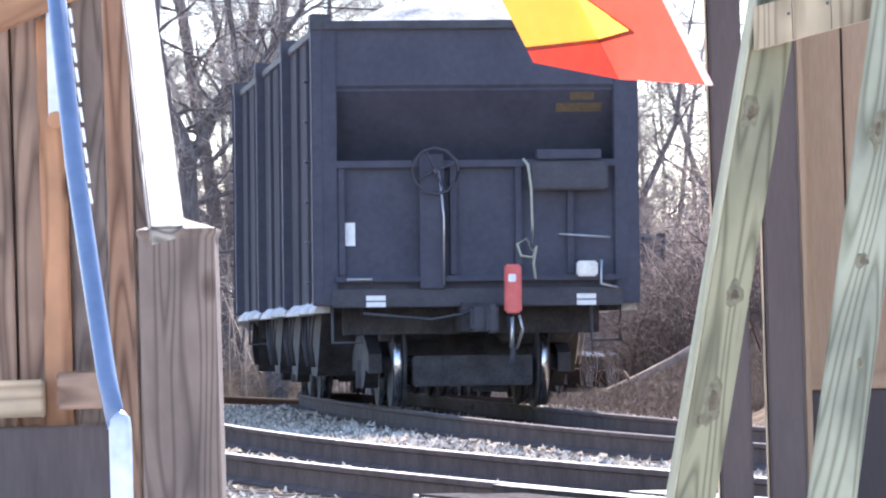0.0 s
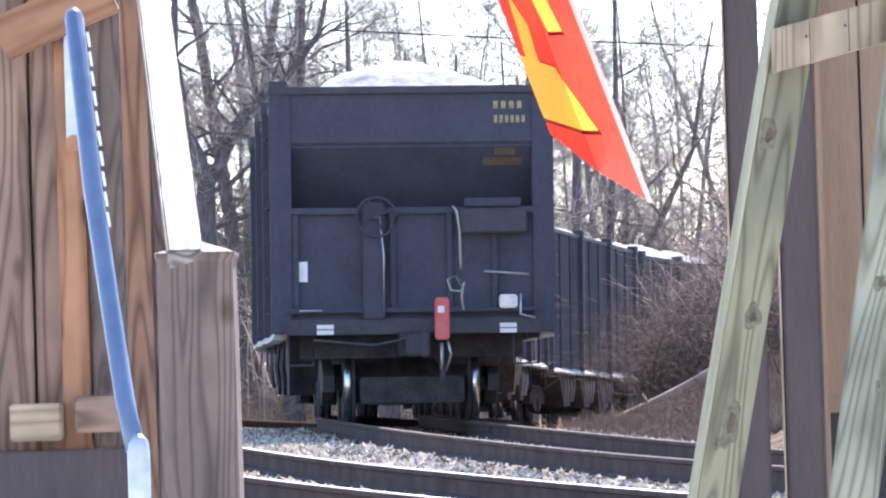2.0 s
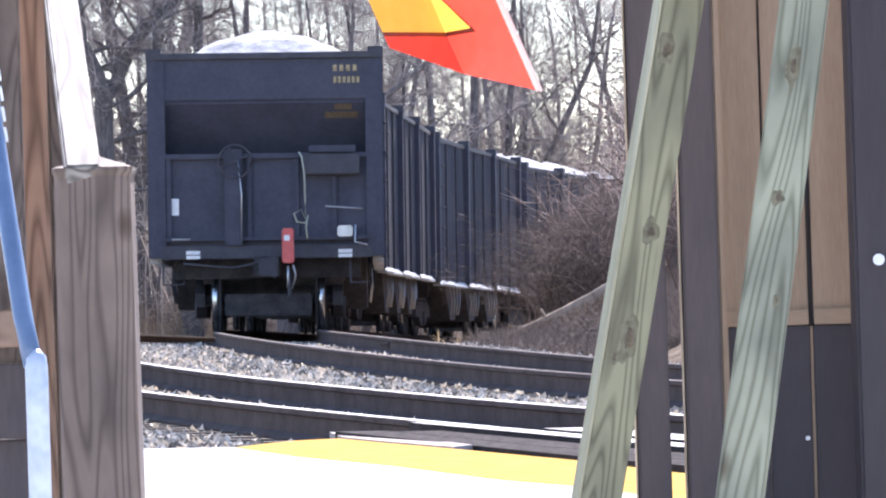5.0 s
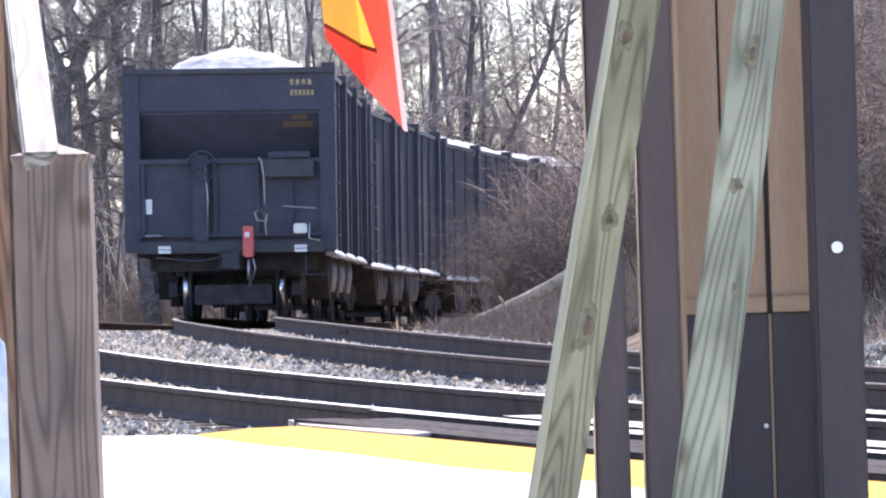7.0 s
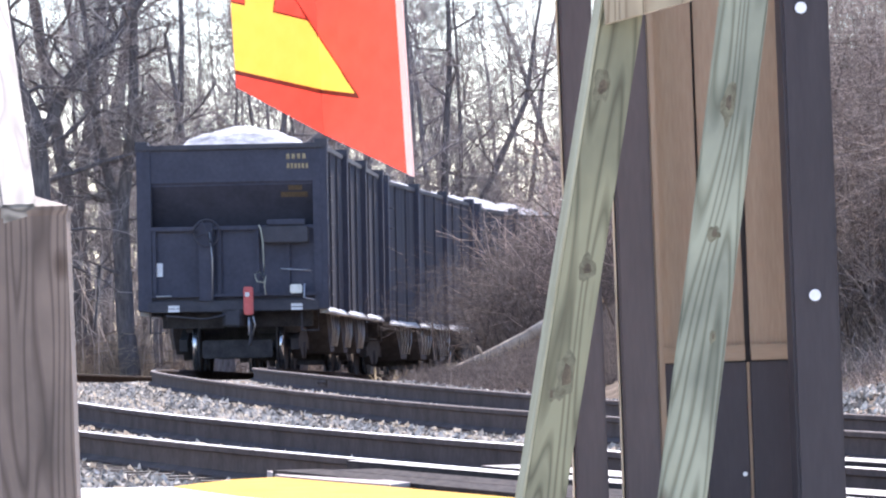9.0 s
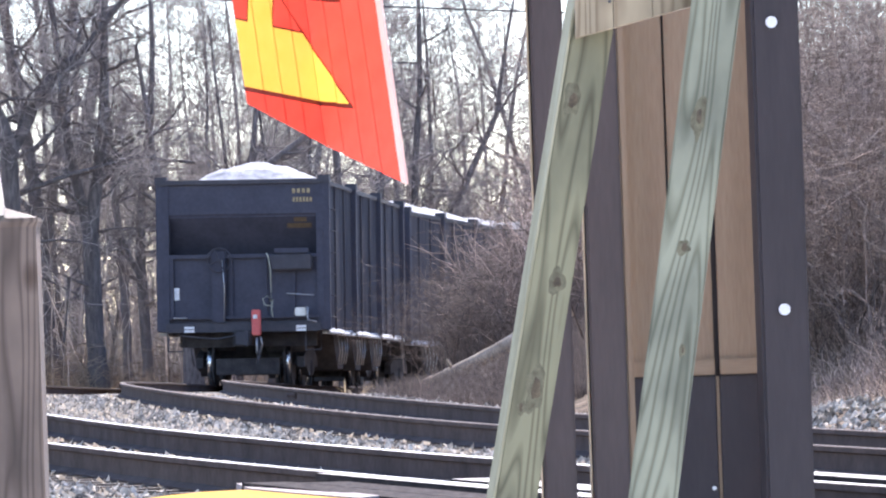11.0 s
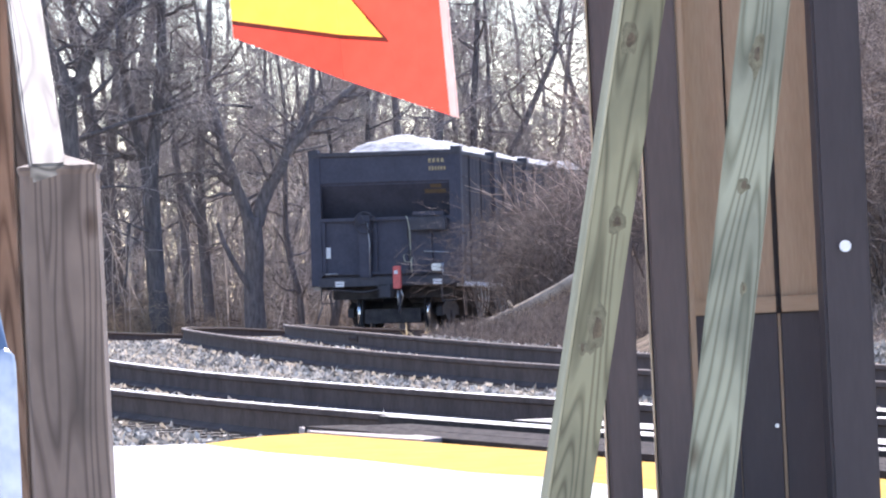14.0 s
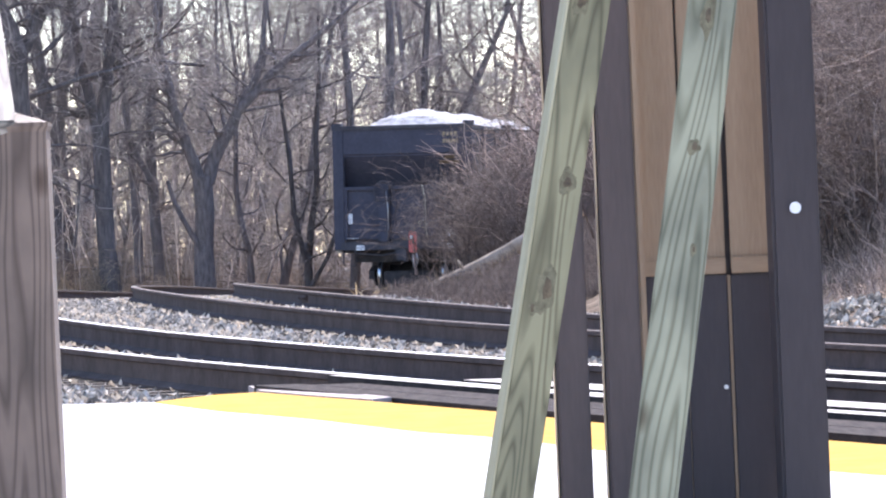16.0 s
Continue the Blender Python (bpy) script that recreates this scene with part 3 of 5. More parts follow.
    for k in range(6):
        part("reporting_mark", bx(0.993 + k * 0.066, 1.034 + k * 0.066, -0.012, 0.002, 3.50, 3.59), M_LETTER, car, "yellow stencilled bar")
    part("faded_mark", prism([(0.045, 3.20), (0.055, 3.20), (0.115, 3.12), (0.105, 3.12)], 1.0, 1.25), M_FADED, car, "faded yellow stencil")
    part("faded_mark", prism([(0.13, 3.09), (0.14, 3.09), (0.215, 3.0), (0.205, 3.0)], 0.86, 1.34), M_FADED, car, "faded yellow stencil")
    # ladders
    for x in (-1, 1):
        for z in np.arange(1.25, 3.7, 0.42):
            bm = tube(bmesh.new(), [(x * (h + 0.10), 0.2, z), (x * (h + 0.14), 0.25, z), (x * (h + 0.14), 0.62, z), (x * (h + 0.10), 0.66, z)], 0.012, 5)
            part("rung", bm, M_CARDARK, car)
    # underframe, hoppers
    part("centre_sill", bx(-0.18, 0.18, -0.25, L + 0.25, 0.72, 1.02, bevel=0.01), M_UNDER, car)
    for y in (4.2, 7.6, 11.0):
        part("hopper_bay", prism([(y - 1.6, 1.2), (y + 1.6, 1.2), (y + 0.45, 0.26), (y - 0.45, 0.26)], -1.42, 1.42), M_UNDER, car)
        for x in (-1, 1):
            # rods on the right get a brighter steel, painting the light there
            for q in (-0.9, -0.3, 0.35, 0.85):
                part("door_rod", tube(bmesh.new(), [(x * 1.48, y + q, 0.92), (x * 1.5, y + q * 0.8, 0.62), (x * 1.46, y + q * 0.7, 0.36)], 0.014, 5), M_GALV if x > 0 else M_CARDARK, car, "steel door rod brightened as if sunlit" if x > 0 else "")
    for y in (0.75, L - 0.75):                  # brake cylinder, reservoir and rigging above the trucks
        part("cross_bearer", bx(-1.35, 1.35, y - 0.05, y + 0.05, 0.70, 0.99, bevel=0.01), M_UNDER, car)
        part("brake_cylinder", tube(bmesh.new(), [(-0.95, y + 0.25, 0.78), (-0.30, y + 0.25, 0.78)], 0.15, 14), M_UNDER, car)
        part("air_reservoir", tube(bmesh.new(), [(0.28, y + 0.3, 0.76), (0.36, y + 0.3, 0.76), (1.05, y + 0.3, 0.76), (1.12, y + 0.3, 0.76)], [0.08, 0.17, 0.17, 0.08], 14), M_UNDER, car)
    # couplers
    for y, d in ((-0.25, -1), (L + 0.25, 1)):
        bm = bx(-0.11, 0.11, min(y, y + d * 0.2), max(y, y + d * 0.2), 0.72, 0.98, bevel=0.03)
        box(bm, 0.05, 0.17, min(y + d * 0.1, y + d * 0.3), max(y + d * 0.1, y + d * 0.3), 0.70, 1.0, 0.03)
        part("coupler", bm, M_CARDARK, car)
    part("air_hose", tube(bmesh.new(), [(0.30, -0.15, 0.86), (0.32, -0.3, 0.72), (0.33, -0.36, 0.5), (0.31, -0.36, 0.36)], 0.028, 7), M_CARDARK, car)
    part("uncoupling_lever", tube(bmesh.new(), [(-1.2, -0.14, 0.92), (-0.5, -0.2, 0.85), (-0.2, -0.3, 0.9), (0.0, -0.34, 0.97)], 0.014, 6), M_CARDARK, car)
    # trucks
    for yc in (2.05, L - 2.05):
        bm = bx(-1.0, 1.0, yc - 0.18, yc + 0.18, 0.42, 0.72, bevel=0.02)
        part("bolster", bm, M_UNDER, car)
        for q in (-1, 1):
            part("brake_beam", bx(-0.63, 0.63, yc + q * 1.42 - 0.06, yc + q * 1.42 + 0.06, 0.22, 0.54, bevel=0.02), M_UNDER, car)
        for x in (-1, 1):
            part("side_frame", prism([(yc - 1.15, 0.36), (yc - 1.15, 0.56), (yc - 0.5, 0.76), (yc + 0.5, 0.76), (yc + 1.15, 0.56), (yc + 1.15, 0.36), (yc + 0.75, 0.40), (yc + 0.35, 0.20), (yc - 0.35, 0.20), (yc - 0.75, 0.40)], x * 1.0 - 0.07, x * 1.0 + 0.07), M_UNDER, car)
            part("spring_nest", tube(bmesh.new(), [(x * 1.0, yc, 0.2), (x * 1.0, yc, 0.5)], 0.12, 10), M_UNDER, car)
        for ya in (yc - 0.89, yc + 0.89):
            ax = empty("wheelset")
            ax.parent = car
            ax.matrix_basis = pose(0, ya, 0.457)
            part("axle", tube(bmesh.new(), [(-1.05, 0, 0), (1.05, 0, 0)], 0.085, 12), M_UNDER, ax)
            for x in (-1, 1):
                bm = bmesh.new()
                disc(bm, (x * 0.765, 0, 0), (1, 0, 0), 0.457, 0.10, 40)
                part("wheel", bm, M_STEEL, ax, "wheel with bright worn tread")
                bm = bmesh.new()
                disc(bm, (x * 0.70, 0, 0), (1, 0, 0), 0.485, 0.034, 40)
                part("flange", bm, M_UNDER, ax)
                bm = bmesh.new()
                disc(bm, (x * 0.820, 0, 0), (1, 0, 0), 0.452, 0.014, 40)
                disc(bm, (x * 0.680, 0, 0), (1, 0, 0), 0.40, 0.014, 40)
                part("wheel_face", bm, M_UNDER, ax)
    # end of the brake pipe and step irons
    for x in (-1, 1):
        part("step_iron", tube(bmesh.new(), [(x * 1.5, 0.1, 1.0), (x * 1.5, 0.1, 0.62), (x * 1.2, 0.1, 0.62), (x * 1.2, 0.1, 1.0)], 0.018, 6), M_CARDARK, car)
    # heaped load
    vs, fs = [], []
    nx, ny = 26, 110
    for j in range(ny + 1):
        for i in range(nx + 1):
            u, v = i / nx * 2 - 1, j / ny
            lump = sum(max(0, 1 - abs(v * L - c) / 2.7) for c in (2.6, 7.6, 12.6))
            z = 3.78 + (0.37 * lump * max(0, 1 - abs(u) ** 1.25) + 0.27 * max(0, 1 - abs(u) ** 2.4)) * min(1, min(v, 1 - v) * 14) + 0.07 * noise.noise(Vector((u * 3, v * 20, 1))) + 0.05 * noise.noise(Vector((u * 9, v * 60, 4)))
            vs.append((u * (h - 0.1), 0.1 + v * (L - 0.2), z))
    for j in range(ny):
        for i in range(nx):
            a = j * (nx + 1) + i
            fs.append((a, a + 1, a + nx + 2, a + nx + 1))
    mesh_ob("load", vs, fs, M_LOAD, car, "heaped pale grey crushed load", smooth=True)
    running = ("wheelset", "brake_beam", "side_frame", "spring_nest")
    for o in car.children:                      # all but the running gear rides on the springs
        if not o.name.startswith(running):
            o.matrix_basis = pose(0, 0, 0.065) @ o.matrix_basis
    return car


def build_marker(car):
    """The red rear-end marker on the coupler of the last car."""
    bm = bx(0.23, 0.40, -0.62, -0.48, 0.92, 1.42, bevel=0.02)
    mk = part("end_marker", bm, M_REDMARK, car, "red rectangular end-of-train marker")
    mk.matrix_basis = pose(0, 0, 0.05)
    part("marker_lens", bx(0.26, 0.34, -0.635, -0.618, 1.24, 1.32, bevel=0.006), M_WHITE, mk)
    part("marker_hook", tube(bmesh.new(), [(0.31, -0.5, 0.93), (0.31, -0.48, 0.7), (0.30, -0.44, 0.62)], 0.02, 6), M_GALV, car)
    part("marker_hose", tube(bmesh.new(), [(0.38, -0.5, 0.95), (0.42, -0.48, 0.8), (0.36, -0.42, 0.6)], 0.016, 6), M_GALV, car)


def travelled(t):
    return -35.06 + 4.4906 * t + 0.0165 * t * t


def car_pose(arc):
    """Both ends of a car stand on the centre line."""
    x0, y0 = on_line(arc, 0)
    x1, y1 = on_line(arc + LEN, 0)
    a, b = Vector((x0, y0, level(y0 + 2))), Vector((x1, y1, level(y1 - 2)))
    d = (b - a).normalized()
    m = Matrix((d.cross(Vector((0, 0, 1))).normalized(), d, (0, 0, 0))).to_3x3()
    u = m[0].cross(m[1])
    m = Matrix((m[0], m[1], u)).transposed().to_4x4()
    m.translation = a
    return m @ pose(0, 0, 0, 0, math.degrees(CANT), 0)


# ---- left: stair post, rails and fence of a timber deck ----
def board(name, x0, x1, y0, y1, z0, z1, m, parent=None, label="", bevel=0.004):
    """A board with its grain along its longest side."""
    c = Vector(((x0 + x1) / 2, (y0 + y1) / 2, (z0 + z1) / 2))
    sx, sy, sz = x1 - x0, y1 - y0, z1 - z0
    if sx > sz:
        bm = bx(-sz / 2, sz / 2, -sy / 2, sy / 2, -sx / 2, sx / 2, bevel=bevel)
        ob = part(name, bm, m, parent, label)
        ob.matrix_basis = Matrix.Translation(c) @ pose(0, 0, 0, 0, 90, 0)
    else:
        ob = part(name, bx(-sx / 2, sx / 2, -sy / 2, sy / 2, -sz / 2, sz / 2, bevel=bevel), m, parent, label)
        ob.matrix_basis = Matrix.Translation(c)
    return ob


def beam(name, a, b, w, t, m, parent=None, label="", twist=0.0, bevel=0.004, flat=False):
    """A bar from a to b, w wide and t thick, its grain along it."""
    a, b = Vector(a), Vector(b)
    n = (b - a).length
    ob = part(name, bx(-w / 2, w / 2, -t / 2, t / 2, 0, n, bevel=bevel), m, parent, label)
    z = (b - a).normalized()
    y = Vector((0, 0, 1)) if flat else Vector((math.sin(radians(twist)), math.cos(radians(twist)), 0))
    x = y.cross(z).normalized()
    y = z.cross(x)
    mm = Matrix((x, y, z)).transposed().to_4x4()
    mm.translation = a
    ob.matrix_basis = mm
    return ob


def build_left():
    bm = bmesh.new()
    rows = []
    for z, q in ((-0.017, 1.05), (0.6, 1.02), (0.945, 1.0), (0.955, 1.06), (0.962, 1.06)):
        a = 0.072 * q
        c = 0.008
        rows.append([bm.verts.new((x, y, z)) for x, y in ((-a + c, -a), (a - c, -a), (a, -a + c), (a, a - c), (a - c, a), (-a + c, a), (-a, a - c), (-a, -a + c))])
    for p, q in zip(rows, rows[1:]):
        for k in range(8):
            bm.faces.new((p[k], p[(k + 1) % 8], q[(k + 1) % 8], q[k]))
    tip = bm.verts.new((0.004, 0.01, 0.986))
    for k in range(8):
        bm.faces.new((rows[-1][k], rows[-1][(k + 1) % 8], tip))
    bm.faces.new(rows[0][::-1])
    post = part("stair_post", bm, W_POST)
    post.matrix_basis = pose(-0.743, 10.7, 0.017)
    tagged(post, "weathered grey square timber stair post with a chamfered top", "post")
    rl = beam("stair_handrail", (-0.7592, 10.625, 0.9648), (-1.08, 13.6, 2.15), 0.067, 0.04, W_BLEACH, flat=True)
    tagged(rl, "sun-bleached timber handrail rising from the stair post", "handrail")
    for z in (0.25, 1.1):
        part("screw_head", disc(bmesh.new(), (0.0, -0.0205, z), (0, 1, 0), 0.004, 0.004, 10), M_GALV, rl)
    # blue pipe rail
    pipe = empty("pipe_handrail", label="blue-grey painted steel pipe handrail bent to a leg", category="handrail")
    part("rail_pipe", tube(bmesh.new(), [(-0.812, 9.985, 0.615), (-0.818, 9.99, 0.645), (-0.830, 10.02, 0.70), (-0.862, 10.15, 0.865), (-0.903, 10.31, 1.093), (-0.950, 10.55, 1.425), (-0.951, 10.556, 1.433), (-0.952, 10.566, 1.437)], [0.0178] * 6 + [0.014, 0.006], 16), M_BLUEPIPE, pipe)
    # the leg's broad highlight is painted as a paler colour
    part("leg", tube(bmesh.new(), [(-0.806, 9.98, 0.0), (-0.806, 9.98, 0.612), (-0.807, 9.982, 0.628), (-0.810, 9.985, 0.640)], [0.0205, 0.0205, 0.019, 0.012], 18), M_PALEPIPE, pipe, "pipe leg, pale with a highlight put into its colour")
    # white ticks that draw light showing through slits beside the pipe
    for k in range(10):
        z = 1.035 + k * 0.0385
        f = (z - 1.093) / 0.332
        part("bracket_clip", bx(-0.0025, 0.0025, -0.004, 0.004, -0.014, 0.014, bevel=0.001), M_WHITE, pipe).matrix_basis = pose(-0.903 - 0.047 * f + 0.0225, 10.31 + 0.24 * f, z, 0, -8, 0)
    # fence panel of the deck
    fence = empty("deck_fence", label="brown stained timber fence panel with cedar rails", category="fence")
    x = -1.62
    k = 0
    while x < -1.09:
        w = 0.088 if k % 3 else 0.07
        board("board", x, x + w, 12.05 + 0.008 * (k % 2), 12.085 + 0.008 * (k % 2), 0.60, 1.70, W_FENCE, fence)
        x += w + 0.006
        k += 1
    board("backing_board", -1.62, -1.07, 12.12, 12.14, 0.58, 1.68, W_FENCE, fence)
    board("upright", -1.125, -1.067, 11.98, 12.04, 0.59, 1.47, W_ORANGE, fence)
    board("post", -1.045, -0.955, 12.3, 12.38, 0.0, 1.62, W_FENCE, fence)
    board("post_facing", -0.953, -0.915, 12.34, 12.38, 0.0, 1.60, W_POST, fence)
    beam("rail", (-1.235, 11.93, 1.475), (-0.995, 11.93, 1.573), 0.095, 0.05, W_ORANGE, fence)
    board("rail_block", -1.235, -1.125, 11.92, 11.99, 0.62, 0.70, W_TAN, fence)
    board("rail_block", -1.09, -0.99, 11.86, 11.93, 0.635, 0.715, W_FENCE, fence)
    board("infill_board", -1.065, -0.985, 12.0, 12.03, 0.6, 1.68, W_POST, fence)
    board("latch_plate", -1.10, -1.072, 11.95, 11.975, 1.24, 1.52, M_GALV, fence)
    part("latch_knob", disc(bmesh.new(), (-1.083, 11.94, 1.25), (0, 1, 0), 0.018, 0.03, 12), W_ORANGE, fence)
    deck = empty("deck_skirt", label="dark brown painted skirt boards under the deck", category="deck")
    board("skirt_board", -2.2, -0.985, 11.94, 11.978, 0.44, 0.60, M_SKIRT, deck)
    board("skirt_board", -2.2, -0.985, 11.97, 12.0, 0.0, 0.438, M_SKIRT, deck)


# ---- right: two timber props before a notice kiosk ----
def build_right():
    p1 = beam("timber_prop", (0.125, 10.5, 0.0), (0.445, 10.5, 1.62), 0.086, 0.038, W_GOLD, twist=-20)
    tagged(p1, "green-tinged treated pine board leaning as a prop", "timber prop", group="props before the kiosk")
    p2 = beam("timber_prop", (0.398, 10.38, 0.0), (0.66, 10.38, 1.62), 0.090, 0.038, W_GREEN, twist=4)
    tagged(p2, "green-tinged treated pine board leaning as a prop", "timber prop", group="props before the kiosk")
    # pale strip on the narrow side, painting the light it catches
    part("sawn_edge", bx(-0.0452, -0.0405, -0.0210, 0.0175, 0.002, 1.65, bevel=0.001), M_EDGELIT, p1, "pale strip drawn as the board's sunlit side")
    for p, rows in ((p1, ((-0.016, 1.18, 0.016, 0.03), (0.012, 0.845, 0.018, 0.022), (0.004, 0.64, 0.020, 0.036), (-0.02, 0.60, 0.008, 0.012))), (p2, ((0.0, 0.89, 0.012, 0.014), (-0.004, 1.13, 0.012, 0.035), (0.02, 0.70, 0.005, 0.012)))):
        for x, z, a, b in rows:                 # knots, with a dark heart
            for q, m in ((1.15, M_KNOTRIM), (0.62, M_KNOT)):
                bm = bmesh.new()
                bmesh.ops.create_uvsphere(bm, u_segments=14, v_segments=8, radius=1.0)
                for v in bm.verts:
                    k = 1 + 0.7 * noise.noise(Vector((v.co.x * 1.3, v.co.z * 1.3, z * 40 + q)))
                    v.co = Vector((x + v.co.x * a * q * k, -0.0185 + v.co.y * (0.0015 + 0.001 * (1 - q)), z + v.co.z * b * q * k))
                part("knot", bm, m, p, "dark pine knot")
    cr = empty("cross_board", label="pale treated pine cross board in three lengths nailed to the prop", category="board")
    d = Vector((0.2, 0.0, 0.048))
    a = Vector((0.354, 10.45, 1.314))
    for k, (s0, s1) in enumerate(((0, 0.352), (0.358, 0.715), (0.721, 1.5))):
        bm = bmesh.new()
        p, q = a + d * s0, a + d * s1
        vs = [bm.verts.new((e.x, y, e.z + z)) for e in (p, q) for y in (10.43, 10.468) for z in (-0.04, 0.04)]
        for f in ((0, 1, 5, 4), (2, 6, 7, 3), (0, 4, 6, 2), (1, 3, 7, 5), (0, 2, 3, 1), (4, 5, 7, 6)):
            bm.faces.new([vs[g] for g in f])
        part("length", bm, W_BOARD, cr)
        part("nail_head", disc(bmesh.new(), a + d * (s1 - 0.03) + Vector((0, -0.021, 0.01)), (0, 1, 0), 0.003, 0.006, 8), M_CARDARK, cr)
    kiosk = empty("notice_kiosk", label="brown and beige timber notice kiosk with square posts", category="kiosk")
    board("post", 0.369, 0.453, 14.45, 14.54, 0.0, 2.6, M_BROWN, kiosk, bevel=0.006)
    board("post", 0.496, 0.590, 14.45, 14.54, 0.0, 2.6, M_BROWN, kiosk, bevel=0.006)
    pc = board("corner_post", 0.930, 1.053, 14.34, 14.46, 0.0, 2.6, M_DKBROWN, kiosk, bevel=0.008)
    board("edge_trim", 0.593, 0.612, 14.47, 14.55, 0.0, 2.6, M_BEIGE, kiosk)
    for x0, x1 in ((0.612, 0.716), (0.722, 0.826), (0.840, 0.946)):
        board("siding_board", x0, x1, 14.60, 14.625, 0.62, 2.6, M_BEIGE, kiosk, bevel=0.003)
        board("siding_trim", x0, x1, 14.585, 14.598, 0.61, 0.652, M_BEIGE, kiosk, bevel=0.002)
        board("skirt_board", x0 - 0.002, x1 + 0.002, 14.60, 14.622, 0.0, 0.608, M_DKBROWN, kiosk, bevel=0.003)
    board("backing", 0.62, 0.95, 14.64, 14.66, 0.0, 2.6, M_BROWN, kiosk)
    for x in (0.719, 0.833):
        board("joint_strip", x - 0.004, x + 0.004, 14.606, 14.63, 0.0, 0.606, M_BEIGE, kiosk, bevel=0.001)
    # tan strips added to draw the sunlit left edges of the posts
    for x, y in ((0.369, 14.45), (0.496, 14.45)):
        board("worn_edge", x - 0.005, x - 0.001, y + 0.004, y + 0.06, 0.0, 2.6, W_TAN, kiosk, "tan strip drawn as the post's sunlit edge", bevel=0.001)
    for o in kiosk.children:
        if "post" in o.name:
            o.matrix_basis = o.matrix_basis @ pose(0, 0, 0, 0, 0, 4)
    for x, y, z in ((0.994, 14.33, 0.772), (0.985, 14.33, 1.505)):
        part("bolt_head", disc(bmesh.new(), (x, y, z), (0, 1, 0), 0.015, 0.012, 16, 0.012), M_WHITE, kiosk, "pale round bolt head")
    for x, z in ((0.815, 0.316), (0.70, 0.30)):
        part("screw_head", disc(bmesh.new(), (x, 14.596, z), (0, 1, 0), 0.006, 0.006, 10), M_GALV, kiosk)


# ---- trees ----
def wander(rnd, p, d, n, step, bend, up):
    pts = [p.copy()]
    for _ in range(n):
        d = (d + Vector((rnd.gauss(0, bend), rnd.gauss(0, bend), rnd.gauss(0, bend) + up))).normalized()
        p = p + d * step
        pts.append(p.copy())
    return pts


def branch(rnd, thick, thin, twigs, p, d, length, r, depth):
    n = 5 if depth < 2 else (4 if depth < 3 else 3)
    pts = wander(rnd, p, d, n, length / n, 0.16 + 0.05 * depth, 0.05)
    rs = [r * (1 - 0.75 * k / n) for k in range(n + 1)]
    (thick if depth <= 1 else thin).append((pts, rs, 6 if depth <= 1 else (4 if depth == 2 else 3)))
    if depth >= 4:
        return
    kids = {0: 5, 1: 6, 2: 6, 3: 4}[depth]
    kids = max(2, int(kids * (twigs if depth >= 1 else 1) + rnd.random()))
    for _ in range(kids):
        k = rnd.uniform(0.2, 1.0) * n
        i = min(int(k), n - 1)
        q = pts[i].lerp(pts[i + 1], k - i)
        ax = (pts[i + 1] - pts[i]).normalized()
        side = Vector((rnd.gauss(0, 1), rnd.gauss(0, 1), rnd.gauss(0, 0.7))).normalized()
        nd = (ax * rnd.uniform(0.5, 1.1) + side * 0.85).normalized()
        branch(rnd, thick, thin, twigs, q, nd, length * rnd.uniform(0.38, 0.62), max(rs[i] * rnd.uniform(0.35, 0.55), 0.006), depth + 1)


def limbed_tree(seed, limbs, bare, reach, twigs=0.9):
    """A tree by its trunk and main limbs, each a run of (sideways, up, radius); side branches grow above the bare height."""
    rnd = random.Random(seed)
    thick, thin = [], []
    for run in limbs:
        y, pts, rs = 0.0, [], []
        for (xa, za, ra), (xb, zb, rb) in zip(run, run[1:]):
            for q in (0.0, 0.5):
                pts.append(Vector((xa + (xb - xa) * q + rnd.gauss(0, 0.03), y, za + (zb - za) * q)))
                rs.append(ra + (rb - ra) * q)
                y += rnd.gauss(0, 0.08)
        pts.append(Vector((run[-1][0], y, run[-1][1])))
        rs.append(run[-1][2])
        thick.append((pts, rs, 10))
        for k in range(1, len(pts)):
            for _ in range(2):
                q = pts[k - 1].lerp(pts[k], rnd.random())
                if q.z < bare:
                    continue
                side = Vector((rnd.gauss(0, 1), rnd.gauss(0, 0.7), rnd.uniform(-0.1, 0.9))).normalized()
                branch(rnd, thick, thin, twigs, q, side, reach * rnd.uniform(0.5, 1.0), min(rs[k] * 0.5, 0.05), 1)
    return lines_mesh("trunk", thick, M_BARK), lines_mesh("crown", thin, M_TWIG)


